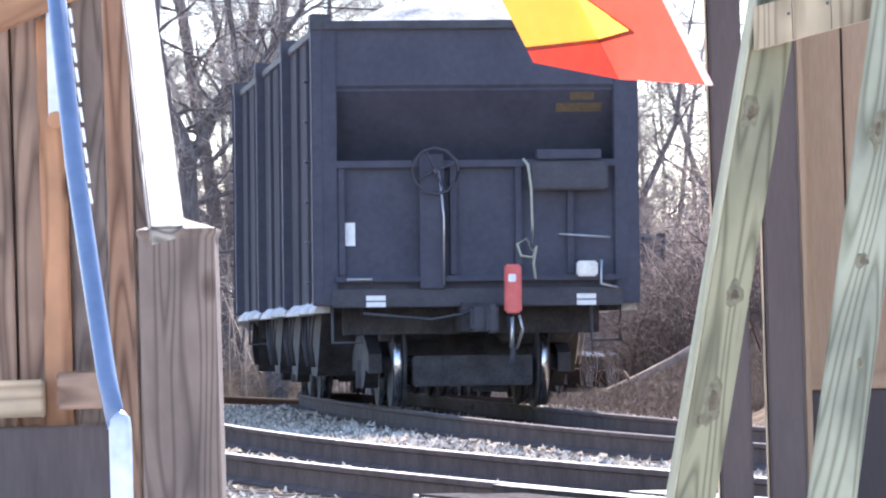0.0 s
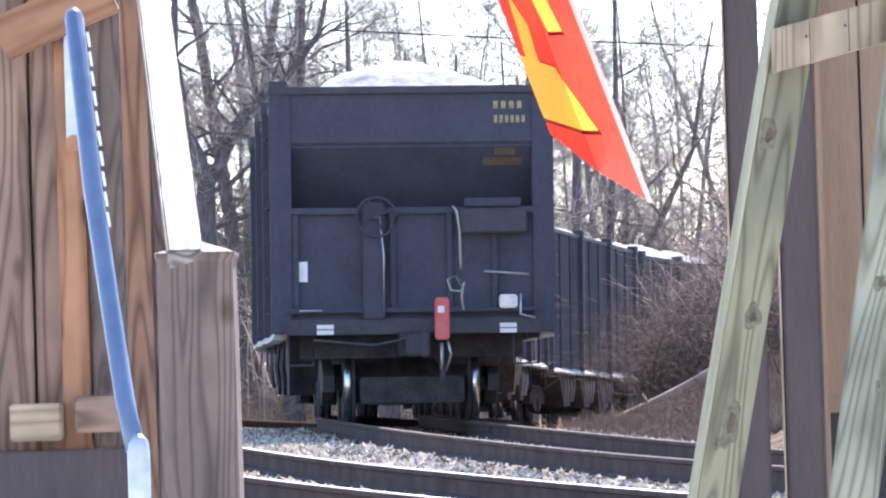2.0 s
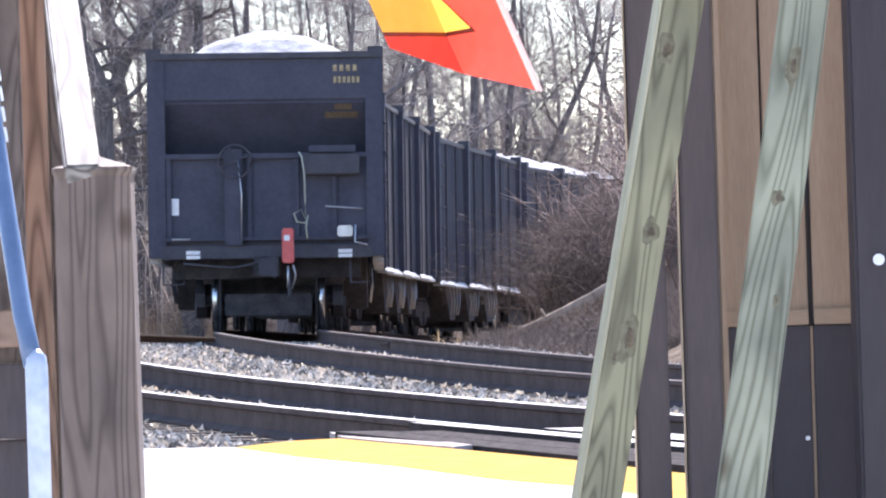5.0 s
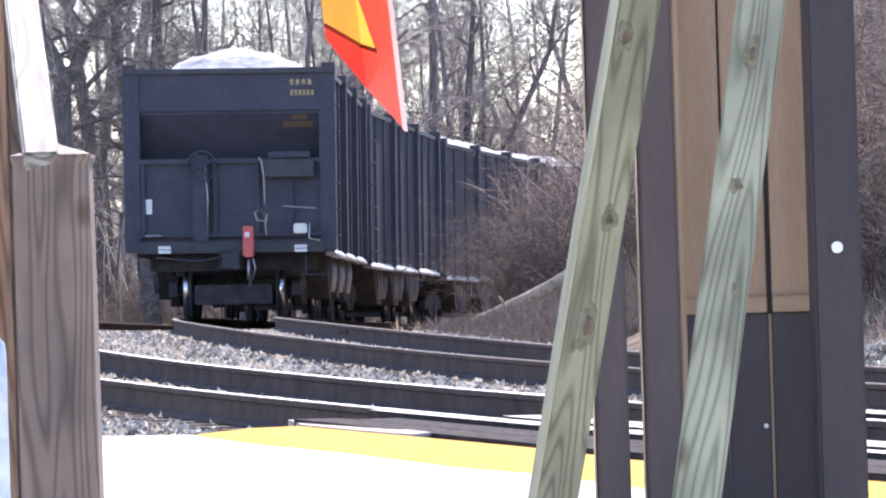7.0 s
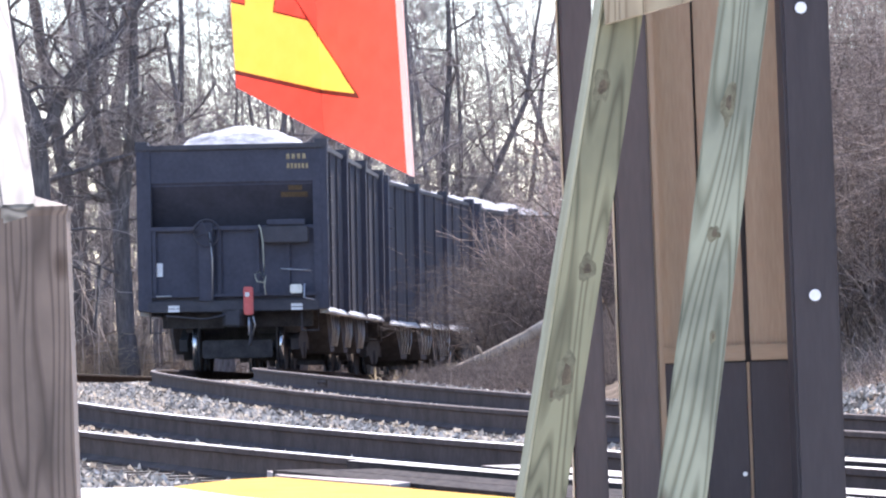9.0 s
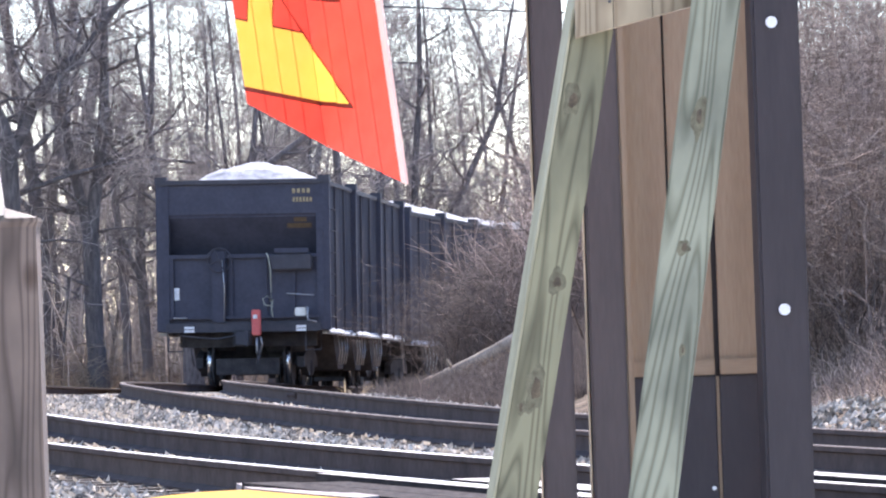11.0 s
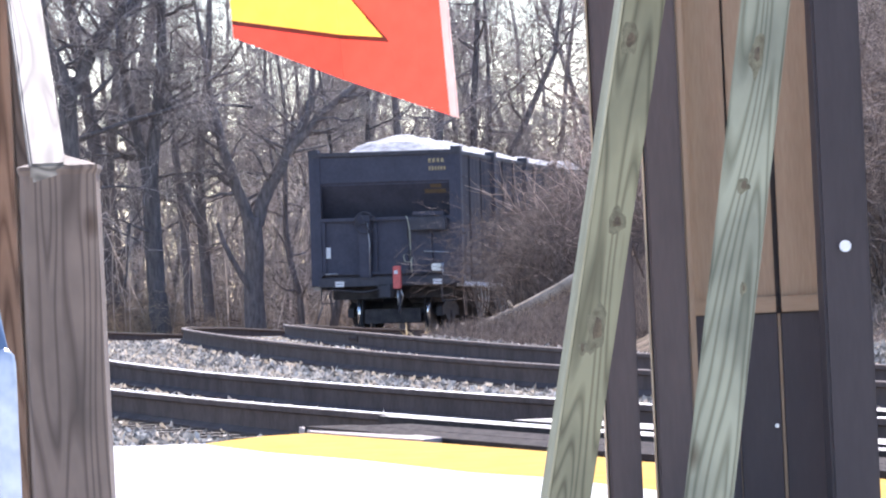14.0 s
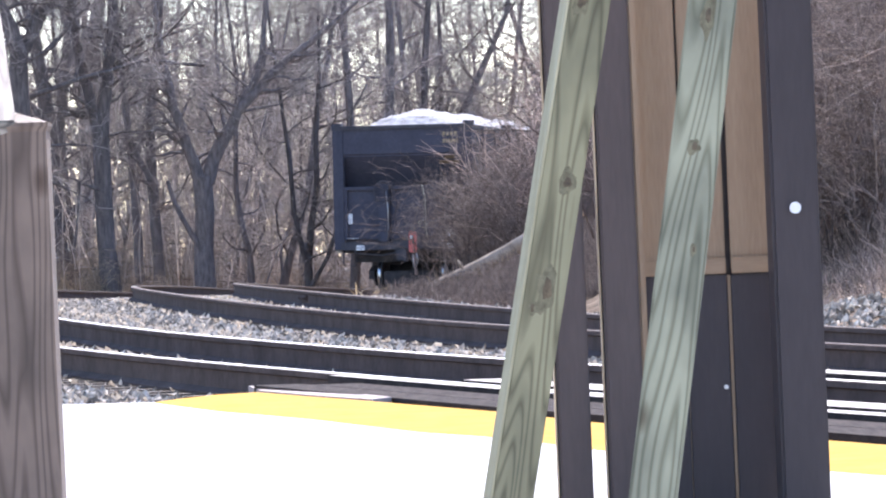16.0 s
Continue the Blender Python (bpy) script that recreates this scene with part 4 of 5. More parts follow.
def grow(seed, height, radius, lean=0.1, fork=0.35, twigs=1.0, low=0.25):
    """Lines of a bare tree: trunk and limbs first, then branches and twigs. Each line is points and radii."""
    rnd = random.Random(seed)
    thick, thin = [], []

    base = Vector((0, 0, -0.3))
    d = Vector((rnd.uniform(-lean, lean), rnd.uniform(-lean, lean), 1)).normalized()
    n = 9
    pts = wander(rnd, base, d, n, height / n, 0.085, 0.05)
    rs = [radius * (1.25 if k == 0 else 1 - 0.8 * k / n) for k in range(n + 1)]
    thick.append((pts, rs, 9))
    if rnd.random() < fork:
        i = 2
        nd = Vector((rnd.choice((-1, 1)) * rnd.uniform(0.3, 0.55), rnd.uniform(-0.3, 0.3), 1)).normalized()
        p2 = wander(rnd, pts[i], nd, 7, height * 0.75 / 7, 0.07, 0.05)
        r2 = [rs[i] * (0.8 - 0.62 * k / 7) for k in range(8)]
        thick.append((p2, r2, 8))
        for k in range(2, 8):
            for _ in range(2):
                side = Vector((rnd.gauss(0, 1), rnd.gauss(0, 1), rnd.uniform(0.0, 0.8))).normalized()
                branch(rnd, thick, thin, twigs, p2[k], side, height * rnd.uniform(0.12, 0.24), r2[k] * 0.45, 1)
    for k in range(1, n + 1):
        z = k / n
        if z < low:
            continue
        for _ in range(3):
            side = Vector((rnd.gauss(0, 1), rnd.gauss(0, 1), rnd.uniform(0.0, 0.9))).normalized()
            q = pts[k - 1].lerp(pts[k], rnd.random())
            branch(rnd, thick, thin, twigs, q, side, height * rnd.uniform(0.14, 0.30) * (1.15 - 0.6 * z), rs[k] * rnd.uniform(0.3, 0.5), 1)
    return thick, thin


def lines_mesh(name, lines, material):
    vs, fs = [], []
    for pts, rs, sides in lines:
        b = len(vs)
        for i, p in enumerate(pts):
            d = (pts[min(i + 1, len(pts) - 1)] - pts[max(i - 1, 0)]).normalized()
            u = d.cross(Vector((0.3, 0.9, 0.2) if abs(d.y) < 0.8 else (1, 0, 0.2))).normalized()
            w = d.cross(u)
            for k in range(sides):
                a = 6.2832 * k / sides
                vs.append(p + rs[i] * (math.cos(a) * u + math.sin(a) * w))
        for i in range(len(pts) - 1):
            for k in range(sides):
                fs.append((b + i * sides + k, b + i * sides + (k + 1) % sides, b + (i + 1) * sides + (k + 1) % sides, b + (i + 1) * sides + k))
    me = bpy.data.meshes.new(name)
    me.from_pydata([tuple(v) for v in vs], [], fs)
    me.materials.append(material)
    me.polygons.foreach_set("use_smooth", [True] * len(fs))
    me.update()
    return me


def make_tree(meshes, m, label, group="bare trees along the line"):
    t = empty("bare_tree", m, label=label, category="tree", group=group)
    for name, me in zip(("trunk", "crown"), meshes):
        o = new(name, me)
        o.parent = t
    return t


def make_bush(seed, n, height, spread):
    """Bramble and sapling thicket: arching stems with side shoots."""
    rnd = random.Random(seed)
    lines, shoots = [], []

    def stem(p, d, length, r, depth):
        pts = [p.copy()]
        k = 5 if depth == 0 else 3
        for i in range(k):
            d = (d + Vector((rnd.gauss(0, 0.17), rnd.gauss(0, 0.17), rnd.gauss(0, 0.15) - (0.06 if depth == 0 else 0.02)))).normalized()
            p = p + d * length / k
            pts.append(p.copy())
        (shoots if depth else lines).append((pts, [r * (1 - 0.7 * i / k) for i in range(k + 1)], 3))
        if depth < 2:
            for _ in range(9 if depth == 0 else 5):
                i = rnd.randrange(1, k + 1)
                nd = Vector((rnd.gauss(0, 1), rnd.gauss(0, 1), rnd.gauss(0.35, 0.6))).normalized()
                stem(pts[i], nd, length * rnd.uniform(0.18, 0.36), r * 0.55, depth + 1)

    for _ in range(n):
        p = Vector((rnd.gauss(0, spread * 0.45), rnd.gauss(0, spread * 0.45), -0.1))
        d = Vector((max(-0.5, min(0.5, rnd.gauss(0, 0.4))), max(-0.5, min(0.5, rnd.gauss(0, 0.4))), 1)).normalized()
        stem(p, d, height * rnd.uniform(0.5, 1.15), rnd.uniform(0.005, 0.011), 0)
    return lines, shoots


def build_woods():
    rnd = random.Random(11)
    big = []
    for k, (h, r, fork, low) in enumerate(((18, 0.27, 0, 0.25), (17, 0.19, 1, 0.15), (18, 0.24, 1, 0.14), (15, 0.09, 0, 0.08), (14, 0.08, 1, 0.06), (16, 0.12, 0, 0.06))):
        thick, thin = grow(100 + k, h, r, fork=fork, low=low, twigs=1.15)
        big.append((lines_mesh("trunk", thick, M_BARK), lines_mesh("crown", thin, M_TWIG)))
    label = ("tall bare grey-brown deciduous tree in winter", "slender bare grey-brown sapling tree in winter")
    # trees that stand out singly: bearing by x at their distance
    dark = "dark bare tree with a leaning trunk and arching limbs"
    stands = (
        (-9.1, 136, 3.5, 2.6, (((0, -0.3, 0.30), (-0.1, 3.0, 0.25), (0.0, 6.3, 0.22), (-0.5, 7.6, 0.15), (-0.7, 9.4, 0.11), (-0.6, 13, 0.04)), ((0.0, 6.2, 0.17), (0.5, 7.3, 0.15), (1.0, 8.0, 0.13), (1.8, 8.6, 0.10), (2.8, 9.8, 0.07), (3.2, 12, 0.03)), ((0.1, 5.2, 0.07), (1.4, 5.6, 0.06), (3.0, 6.0, 0.05), (4.4, 5.8, 0.03)))),
        (-7.15, 137, 3.0, 2.2, (((0, -0.4, 0.30), (-0.12, 1.5, 0.235), (-0.2, 4.3, 0.21), (0.05, 5.6, 0.15), (0.3, 7.0, 0.13), (0.35, 10, 0.09), (0.6, 14, 0.03)), ((-0.2, 4.2, 0.14), (-0.5, 5.6, 0.12), (-0.75, 7.1, 0.10), (-0.9, 10, 0.07), (-1.5, 13, 0.03)), ((-0.1, 2.9, 0.05), (-0.7, 3.2, 0.04), (-0.9, 1.6, 0.03)))),
        (-5.0, 140, 3.6, 2.0, (((0.05, -0.4, 0.33), (-0.03, 1.5, 0.25), (0.0, 3.3, 0.25)), ((-0.05, 3.1, 0.17), (-0.35, 4.1, 0.14), (-0.65, 5.0, 0.12), (-0.85, 6.2, 0.09), (-1.2, 9.0, 0.04)), ((0.05, 3.1, 0.19), (0.5, 4.1, 0.17), (1.0, 4.9, 0.14), (1.9, 5.8, 0.11), (2.8, 6.5, 0.08), (4.2, 7.6, 0.03)), ((1.0, 4.9, 0.10), (1.5, 5.7, 0.09), (1.65, 6.8, 0.07), (1.9, 9.5, 0.03)), ((0.0, 1.2, 0.08), (-0.45, 2.1, 0.07), (-0.85, 3.2, 0.05)), ((-0.3, 4.0, 0.06), (-1.0, 4.5, 0.05), (-1.9, 4.4, 0.03)))),
        (-6.2, 142, 2.4, 1.9, (((0.0, -0.4, 0.17), (-0.08, 1.6, 0.15), (-0.15, 3.4, 0.14), (0.0, 5.6, 0.11), (0.35, 9, 0.07), (0.3, 13, 0.02)), ((-0.15, 3.3, 0.08), (-0.7, 4.6, 0.06), (-0.9, 7.5, 0.03)))),
        (-6.85, 143, 2.8, 1.7, (((0.0, -0.4, 0.14), (0.05, 2.0, 0.12), (0.0, 4.4, 0.11), (-0.25, 8, 0.07), (-0.2, 12, 0.02)),)),
        (-2.5, 142, 1.0, 1.6, (((0.0, -0.4, 0.13), (0.03, 1.2, 0.11), (0.25, 3.0, 0.08), (0.5, 6, 0.05), (0.5, 10, 0.02)), ((0.0, 0.8, 0.08), (-0.3, 2.4, 0.07), (-0.45, 5, 0.05), (-0.9, 9, 0.02)), ((0.0, 0.3, 0.06), (0.9, 2.2, 0.05), (1.3, 5, 0.02)))),
        (-3.9, 144, 1.0, 1.6, (((0.0, -0.4, 0.10), (-0.1, 1.4, 0.09), (-0.4, 3.0, 0.07), (-0.3, 6, 0.05), (-0.6, 10, 0.02)),)),
        (-1.4, 146, 2.0, 2.2, (((0.0, -0.4, 0.14), (0.1, 3, 0.12), (0.0, 7, 0.09), (0.2, 14, 0.03)),)),
        (-0.35, 172, 4.0, 3.0, (((0.0, -0.4, 0.20), (0.0, 4.0, 0.17), (0.1, 9, 0.12), (0.0, 16, 0.04)),)),
        (0.55, 174, 4.0, 3.0, (((0.0, -0.4, 0.17), (0.1, 5.0, 0.13), (0.5, 10, 0.09), (0.6, 16, 0.03)),)),
        (0.95, 176, 4.0, 3.0, (((0.0, -0.4, 0.18), (0.2, 3.5, 0.15), (1.0, 6.0, 0.12), (2.4, 9, 0.08), (3.2, 13, 0.03)), ((0.3, 3.8, 0.10), (0.35, 8, 0.07), (0.2, 14, 0.02)))))
    for k, (x, y, bare, reach, limbs) in enumerate(stands):
        make_tree(limbed_tree(500 + k, limbs, bare, reach), pose(x, y, ground_z(x, y)), dark if k < 4 else label[1])
    for kind, x, y, turn, size in ((2, -9.0, 150, 130, 1.1), (0, -8.2, 158, 250, 1.0), (5, -3.6, 152, 60, 1.0), (4, -4.4, 156, 100, 1.0)):
        make_tree(big[kind], pose(x, y, ground_z(x, y), 0, 0, turn) @ Matrix.Scale(size, 4), label[0])
    for k in range(46):
        y = rnd.uniform(142, 215)
        x = rnd.uniform(-0.115, 0.03) * y if k % 3 else rnd.uniform(0.02, 0.12) * y
        if lateral(x, y) > -9 and lateral(x, y) < 5:
            x += -9 if x < on_line(y - CY, 0)[0] else 7
        s = rnd.uniform(0.7, 1.15)
        kind = rnd.choice((1, 3, 4, 5, 3, 4, 5, 5))
        make_tree(big[kind], pose(x, y, ground_z(x, y), 0, 0, rnd.uniform(0, 360)) @ Matrix.Scale(s, 4), label[1 if kind in (3, 4) else 0])
    # thicket
    bushes = []
    for k, (n, h, w) in enumerate(((60, 1.6, 1.3), (70, 2.2, 1.5), (45, 1.1, 1.2), (80, 2.8, 1.8))):
        stems, shoots = make_bush(300 + k, n, h, w)
        bushes.append((lines_mesh("stem_tangle", stems, M_BRAMBLE), lines_mesh("twig_tangle", shoots, M_BRAMBLE)))
    for k, (n, h, w) in enumerate(((60, 1.5, 1.4), (45, 1.0, 1.2))):
        stems, shoots = make_bush(320 + k, n, h, w)
        bushes.append((lines_mesh("stem_tangle", stems, M_WEED), lines_mesh("twig_tangle", shoots, M_WEED)))

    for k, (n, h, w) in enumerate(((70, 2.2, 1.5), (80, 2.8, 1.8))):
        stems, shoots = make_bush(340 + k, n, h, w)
        bushes.append((lines_mesh("stem_tangle", stems, M_BRUSHLIT), lines_mesh("twig_tangle", shoots, M_BRUSHLIT)))

    def bush(kind, x, y, s):
        o = empty("bramble_bush", pose(x, y, ground_z(x, y), 0, 0, rnd.uniform(0, 360)) @ Matrix.Scale(s, 4),
                  label="leafless reddish-brown bramble thicket on the bank" if kind < 4 else "dry tan weed thicket under the bare trees" if kind < 6 else "leafless reddish-tan thicket on the high bank, sunlight put into its colour", category="bush", group="thicket beside the line")
        for name, me in zip(("stem_tangle", "twig_tangle"), bushes[kind]):
            tagged(new(name, me), kind="stuff").parent = o

    for k in range(84):                         # inside of the curve
        y = rnd.uniform(91, 124)
        s = (4.1 if y > 108 else 5.2) + 5.2 * rnd.random() ** 1.2
        a = math.asin((y - CY) / (RAD - s)) * RAD
        x, y = on_line(a, s)
        if s < 4.7:
            bush(2, x, y, rnd.uniform(0.45, 0.7))
        elif s < 5.8:
            bush(rnd.choice((0, 2)), x, y, rnd.uniform(0.7, 0.95))
        else:
            bush(rnd.choice((1, 0, 3)) if s > 7.2 else rnd.choice((0, 1)), x, y, rnd.uniform(0.7, 1.0))
    for k in range(80):                         # high bank beyond the kiosk, in the sunlit brush tone
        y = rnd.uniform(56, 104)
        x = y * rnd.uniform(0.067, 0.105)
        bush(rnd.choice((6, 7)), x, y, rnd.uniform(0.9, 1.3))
    for k in range(60):                         # under the trees
        y = rnd.uniform(133, 175)
        x = y * rnd.uniform(-0.095, 0.0)
        if lateral(x, y) > -7.5:
            x -= 5
        bush(rnd.choice((4, 4, 5, 5, 0)), x, y, rnd.uniform(0.6, 1.15))
    for k in range(64):                         # low brush at the foot of the bank
        y = rnd.uniform(76, 92)
        sd = rnd.uniform(3.2, 5.6)
        x, y = on_line(math.asin((y - CY) / (RAD - sd)) * RAD, sd)
        if y > 86 and sd < 3.6:
            continue
        if y < 87 and sd > 3.7:
            continue
        bush(2, x, y, rnd.uniform(0.22, 0.34))
    lines = []                                  # low weeds below the log, past counting
    for _ in range(34000):
        y = rnd.uniform(64, 85.7)
        x = y * rnd.uniform(-0.012, 0.052)
        if lateral(x, y) < 2.9:
            continue
        p = Vector((x, y, ground_z(x, y) + 0.06 * rnd.random() ** 2))
        d = Vector((rnd.gauss(0, 0.6), rnd.gauss(0, 0.6), rnd.gauss(0.8, 0.5))).normalized() * rnd.uniform(0.06, 0.25)
        q = rnd.uniform(0.002, 0.005)
        lines.append(([p, p + d, p + d * 1.5 + Vector((rnd.gauss(0, 0.06), 0, rnd.gauss(0, 0.05)))], [q, q * 0.8, q * 0.3], 3))
    tagged(new("low_weeds", lines_mesh("low_weeds", lines, M_BRAMBLE)), "low dark leafless weeds on the bank below the log", "weeds", kind="stuff")
    for k in range(26):                         # thicket behind the log
        y, sd = rnd.uniform(87.5, 101), rnd.uniform(4.9, 7.4)
        x, y = on_line(math.asin((y - CY) / (RAD - sd)) * RAD, sd)
        bush(rnd.choice((0, 1)), x, y, rnd.uniform(0.7, 0.95))
    # dry grass
    vs, fs = [], []
    for q in range(38000):
        y = rnd.uniform(88, 150)
        x = y * (rnd.uniform(-0.095, 0.11) if q % 3 == 0 else rnd.uniform(-0.088, -0.015))
        s = lateral(x, y)
        if -7.2 < s < 2.6 or (s > 0 and q % 9):
            continue
        z = ground_z(x, y) - 0.02
        hh, w, t = rnd.uniform(0.15, 0.75), rnd.uniform(0.008, 0.02), rnd.uniform(0, 3.14)
        hh *= 0.45 if s > 0 else 1
        lx, ly = rnd.gauss(0, 0.15), rnd.gauss(0, 0.15)
        b = len(vs)
        c, sn = math.cos(t) * w, math.sin(t) * w
        vs += [(x - c, y - sn, z), (x + c, y + sn, z), (x + c * 0.7 + lx * 0.5, y + sn + ly * 0.5, z + hh * 0.6), (x - c * 0.7 + lx * 0.5, y - sn + ly * 0.5, z + hh * 0.6), (x + lx, y + ly, z + hh)]
        fs += [(b, b + 1, b + 2, b + 3), (b + 3, b + 2, b + 4)]
    tagged(mesh_ob("dry_grass", vs, fs, M_STRAW), "straw-coloured dry grass and weeds on the banks", "grass", kind="stuff")
    # pale brush between and behind the trees, past counting
    lines = []
    for _ in range(15000):
        y = rnd.uniform(150, 235)
        x = y * rnd.uniform(-0.1, 0.1)
        if -8 < lateral(x, y) < 4:
            continue
        p = Vector((x, y, ground_z(x, y) + 6.5 * rnd.random() ** 1.8))
        d = Vector((rnd.gauss(0, 0.6), rnd.gauss(0, 0.6), rnd.gauss(0.5, 0.6))).normalized() * rnd.uniform(0.5, 1.5)
        e = d + Vector((rnd.gauss(0, 0.15), 0, rnd.gauss(0, 0.15)))
        q = rnd.uniform(0.008, 0.02)
        lines.append(([p, p + d, p + d + e * 0.7], [q, q * 0.8, q * 0.3], 3))
    for _ in range(620):                        # pale slender stems before and between the trunks, added as sunlit highlights
        y = rnd.uniform(131, 165)
        x = y * rnd.uniform(-0.095, 0.012)
        if lateral(x, y) > -7.5:
            continue
        stem = wander(rnd, Vector((x, y, ground_z(x, y) - 0.1)), Vector((rnd.uniform(-0.18, 0.18), 0, 1)).normalized(), 6, rnd.uniform(0.3, 1.1), 0.09, 0.05)
        r = rnd.uniform(0.010, 0.028)
        lines.append((stem, [r * (1 - 0.13 * k) for k in range(7)], 5))
        for _ in range(7):
            lines.append((wander(rnd, rnd.choice(stem[2:]), Vector((rnd.gauss(0, 1), rnd.gauss(0, 1), rnd.gauss(0.8, 0.5))).normalized(), 3, rnd.uniform(0.12, 0.35), 0.25, 0.03), [0.010, 0.008, 0.006, 0.003], 3))
    tagged(new("undergrowth", lines_mesh("undergrowth", lines, M_PALEBRUSH)), "pale leafless undergrowth among the trees", "undergrowth", kind="stuff")
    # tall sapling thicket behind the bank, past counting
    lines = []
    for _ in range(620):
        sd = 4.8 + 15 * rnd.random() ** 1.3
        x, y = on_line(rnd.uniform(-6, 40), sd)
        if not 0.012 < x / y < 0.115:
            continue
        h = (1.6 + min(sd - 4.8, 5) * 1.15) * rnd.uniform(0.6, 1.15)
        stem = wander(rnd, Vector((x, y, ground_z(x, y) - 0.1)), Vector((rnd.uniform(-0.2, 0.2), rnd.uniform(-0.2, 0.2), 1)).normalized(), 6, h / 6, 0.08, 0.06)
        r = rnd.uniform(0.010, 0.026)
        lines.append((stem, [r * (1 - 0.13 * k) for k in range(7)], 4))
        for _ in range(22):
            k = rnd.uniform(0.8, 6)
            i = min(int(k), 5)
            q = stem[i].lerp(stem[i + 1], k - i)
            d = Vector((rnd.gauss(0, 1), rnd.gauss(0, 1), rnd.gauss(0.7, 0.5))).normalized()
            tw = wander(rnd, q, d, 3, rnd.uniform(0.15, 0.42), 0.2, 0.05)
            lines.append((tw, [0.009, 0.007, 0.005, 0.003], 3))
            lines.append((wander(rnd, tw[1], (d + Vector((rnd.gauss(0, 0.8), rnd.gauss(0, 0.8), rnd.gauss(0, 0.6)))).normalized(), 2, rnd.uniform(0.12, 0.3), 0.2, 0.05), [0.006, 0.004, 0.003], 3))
    tagged(new("sapling_thicket", lines_mesh("sapling_thicket", lines, M_BRUSHLIT)), "tall hazy thicket of leafless reddish-grey saplings", "thicket", kind="stuff")
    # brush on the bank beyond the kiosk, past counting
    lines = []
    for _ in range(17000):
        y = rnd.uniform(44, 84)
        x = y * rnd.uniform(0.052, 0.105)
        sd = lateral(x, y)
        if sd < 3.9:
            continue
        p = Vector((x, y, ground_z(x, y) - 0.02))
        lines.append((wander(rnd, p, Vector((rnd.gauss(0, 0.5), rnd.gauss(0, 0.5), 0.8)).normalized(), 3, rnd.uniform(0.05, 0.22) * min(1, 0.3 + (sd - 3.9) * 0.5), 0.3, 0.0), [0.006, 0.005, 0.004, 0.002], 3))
    tagged(new("bank_brush", lines_mesh("bank_brush", lines, M_BRUSHLIT)), "low reddish-brown brush on the bank", "brush", kind="stuff")
    # far woods, past counting
    lines = []
    for _ in range(150):
        y = rnd.uniform(220, 330)
        x = y * rnd.uniform(-0.13, 0.14)
        z = ground_z(x, y) - 0.5
        h = rnd.uniform(8, 20)
        p = Vector((x, y, z))
        pts = [p]
        for k in range(4):
            p = p + Vector((rnd.gauss(0, 0.35), rnd.gauss(0, 0.3), h / 4))
            pts.append(p)
        r = rnd.uniform(0.05, 0.16)
        lines.append((pts, [r, r * 0.8, r * 0.6, r * 0.4, r * 0.1], 4))
        for _ in range(26):
            k = rnd.uniform(1.1, 4)
            i = min(int(k), 3)
            q = pts[i].lerp(pts[i + 1], k - i)
            e = q + Vector((rnd.gauss(0, 1.1), rnd.gauss(0, 1.1), rnd.uniform(0.2, 2.2)))
            e2 = e + Vector((rnd.gauss(0, 0.7), rnd.gauss(0, 0.7), rnd.uniform(0.0, 1.0)))
            lines.append(([q, e, e2], [0.03, 0.02, 0.008], 3))
            for _ in range(2):
                f = q.lerp(e, rnd.uniform(0.3, 1.0))
                g = f + Vector((rnd.gauss(0, 0.5), rnd.gauss(0, 0.5), rnd.uniform(-0.1, 0.9)))
                lines.append(([f, g, g + Vector((rnd.gauss(0, 0.3), rnd.gauss(0, 0.3), rnd.uniform(-0.1, 0.5)))], [0.016, 0.012, 0.006], 3))
    fw = new("far_woods", lines_mesh("far_woods", lines, M_TWIG))
    tagged(fw, "distant grey-brown leafless woods", "woods", kind="stuff")


def build_cable():
    """A line strung across between poles outside the view."""
    pts = [(x, 140 + 0.05 * x, 9.45 - 0.072 * (x + 5) + 0.0009 * (x + 2) ** 2) for x in range(-34, 33, 3)]
    tagged(part("overhead_cable", tube(bmesh.new(), pts, 0.017, 6), M_UNDER), "thin dark overhead cable before the trees", "cable")


def build_log():
    bm = bmesh.new()
    line = ((-0.35, -0.12), (0.15, 0.02), (0.68, 0.20), (1.12, 0.39), (1.56, 0.58), (2.05, 0.87), (2.7, 1.22))
    tube(bm, [(x, 86.0, z - 0.05) for x, z in line], [0.06, 0.09, 0.105, 0.11, 0.115, 0.12, 0.125], 11)
    for v in bm.verts:
        v.co += Vector((0, 0, 0.03 * noise.noise(v.co * 2.5)))
    part("stub", tube(bmesh.new(), [(0.9, 86.0, 0.22), (0.78, 85.9, 0.44)], [0.04, 0.015], 6), M_LOG, tagged(part("fallen_log", bm, M_LOG), "pale weathered fallen log on the bank", "log"))


# ---- the flag: narrow stiff strips of cloth, hinged side by side ----
FLAG_Y, STRIPS, FLAG_W, FLAG_H = 12.6, 8, 0.64, 0.95
SKEW = radians(110)                             # angle between the lower edge and the hinges
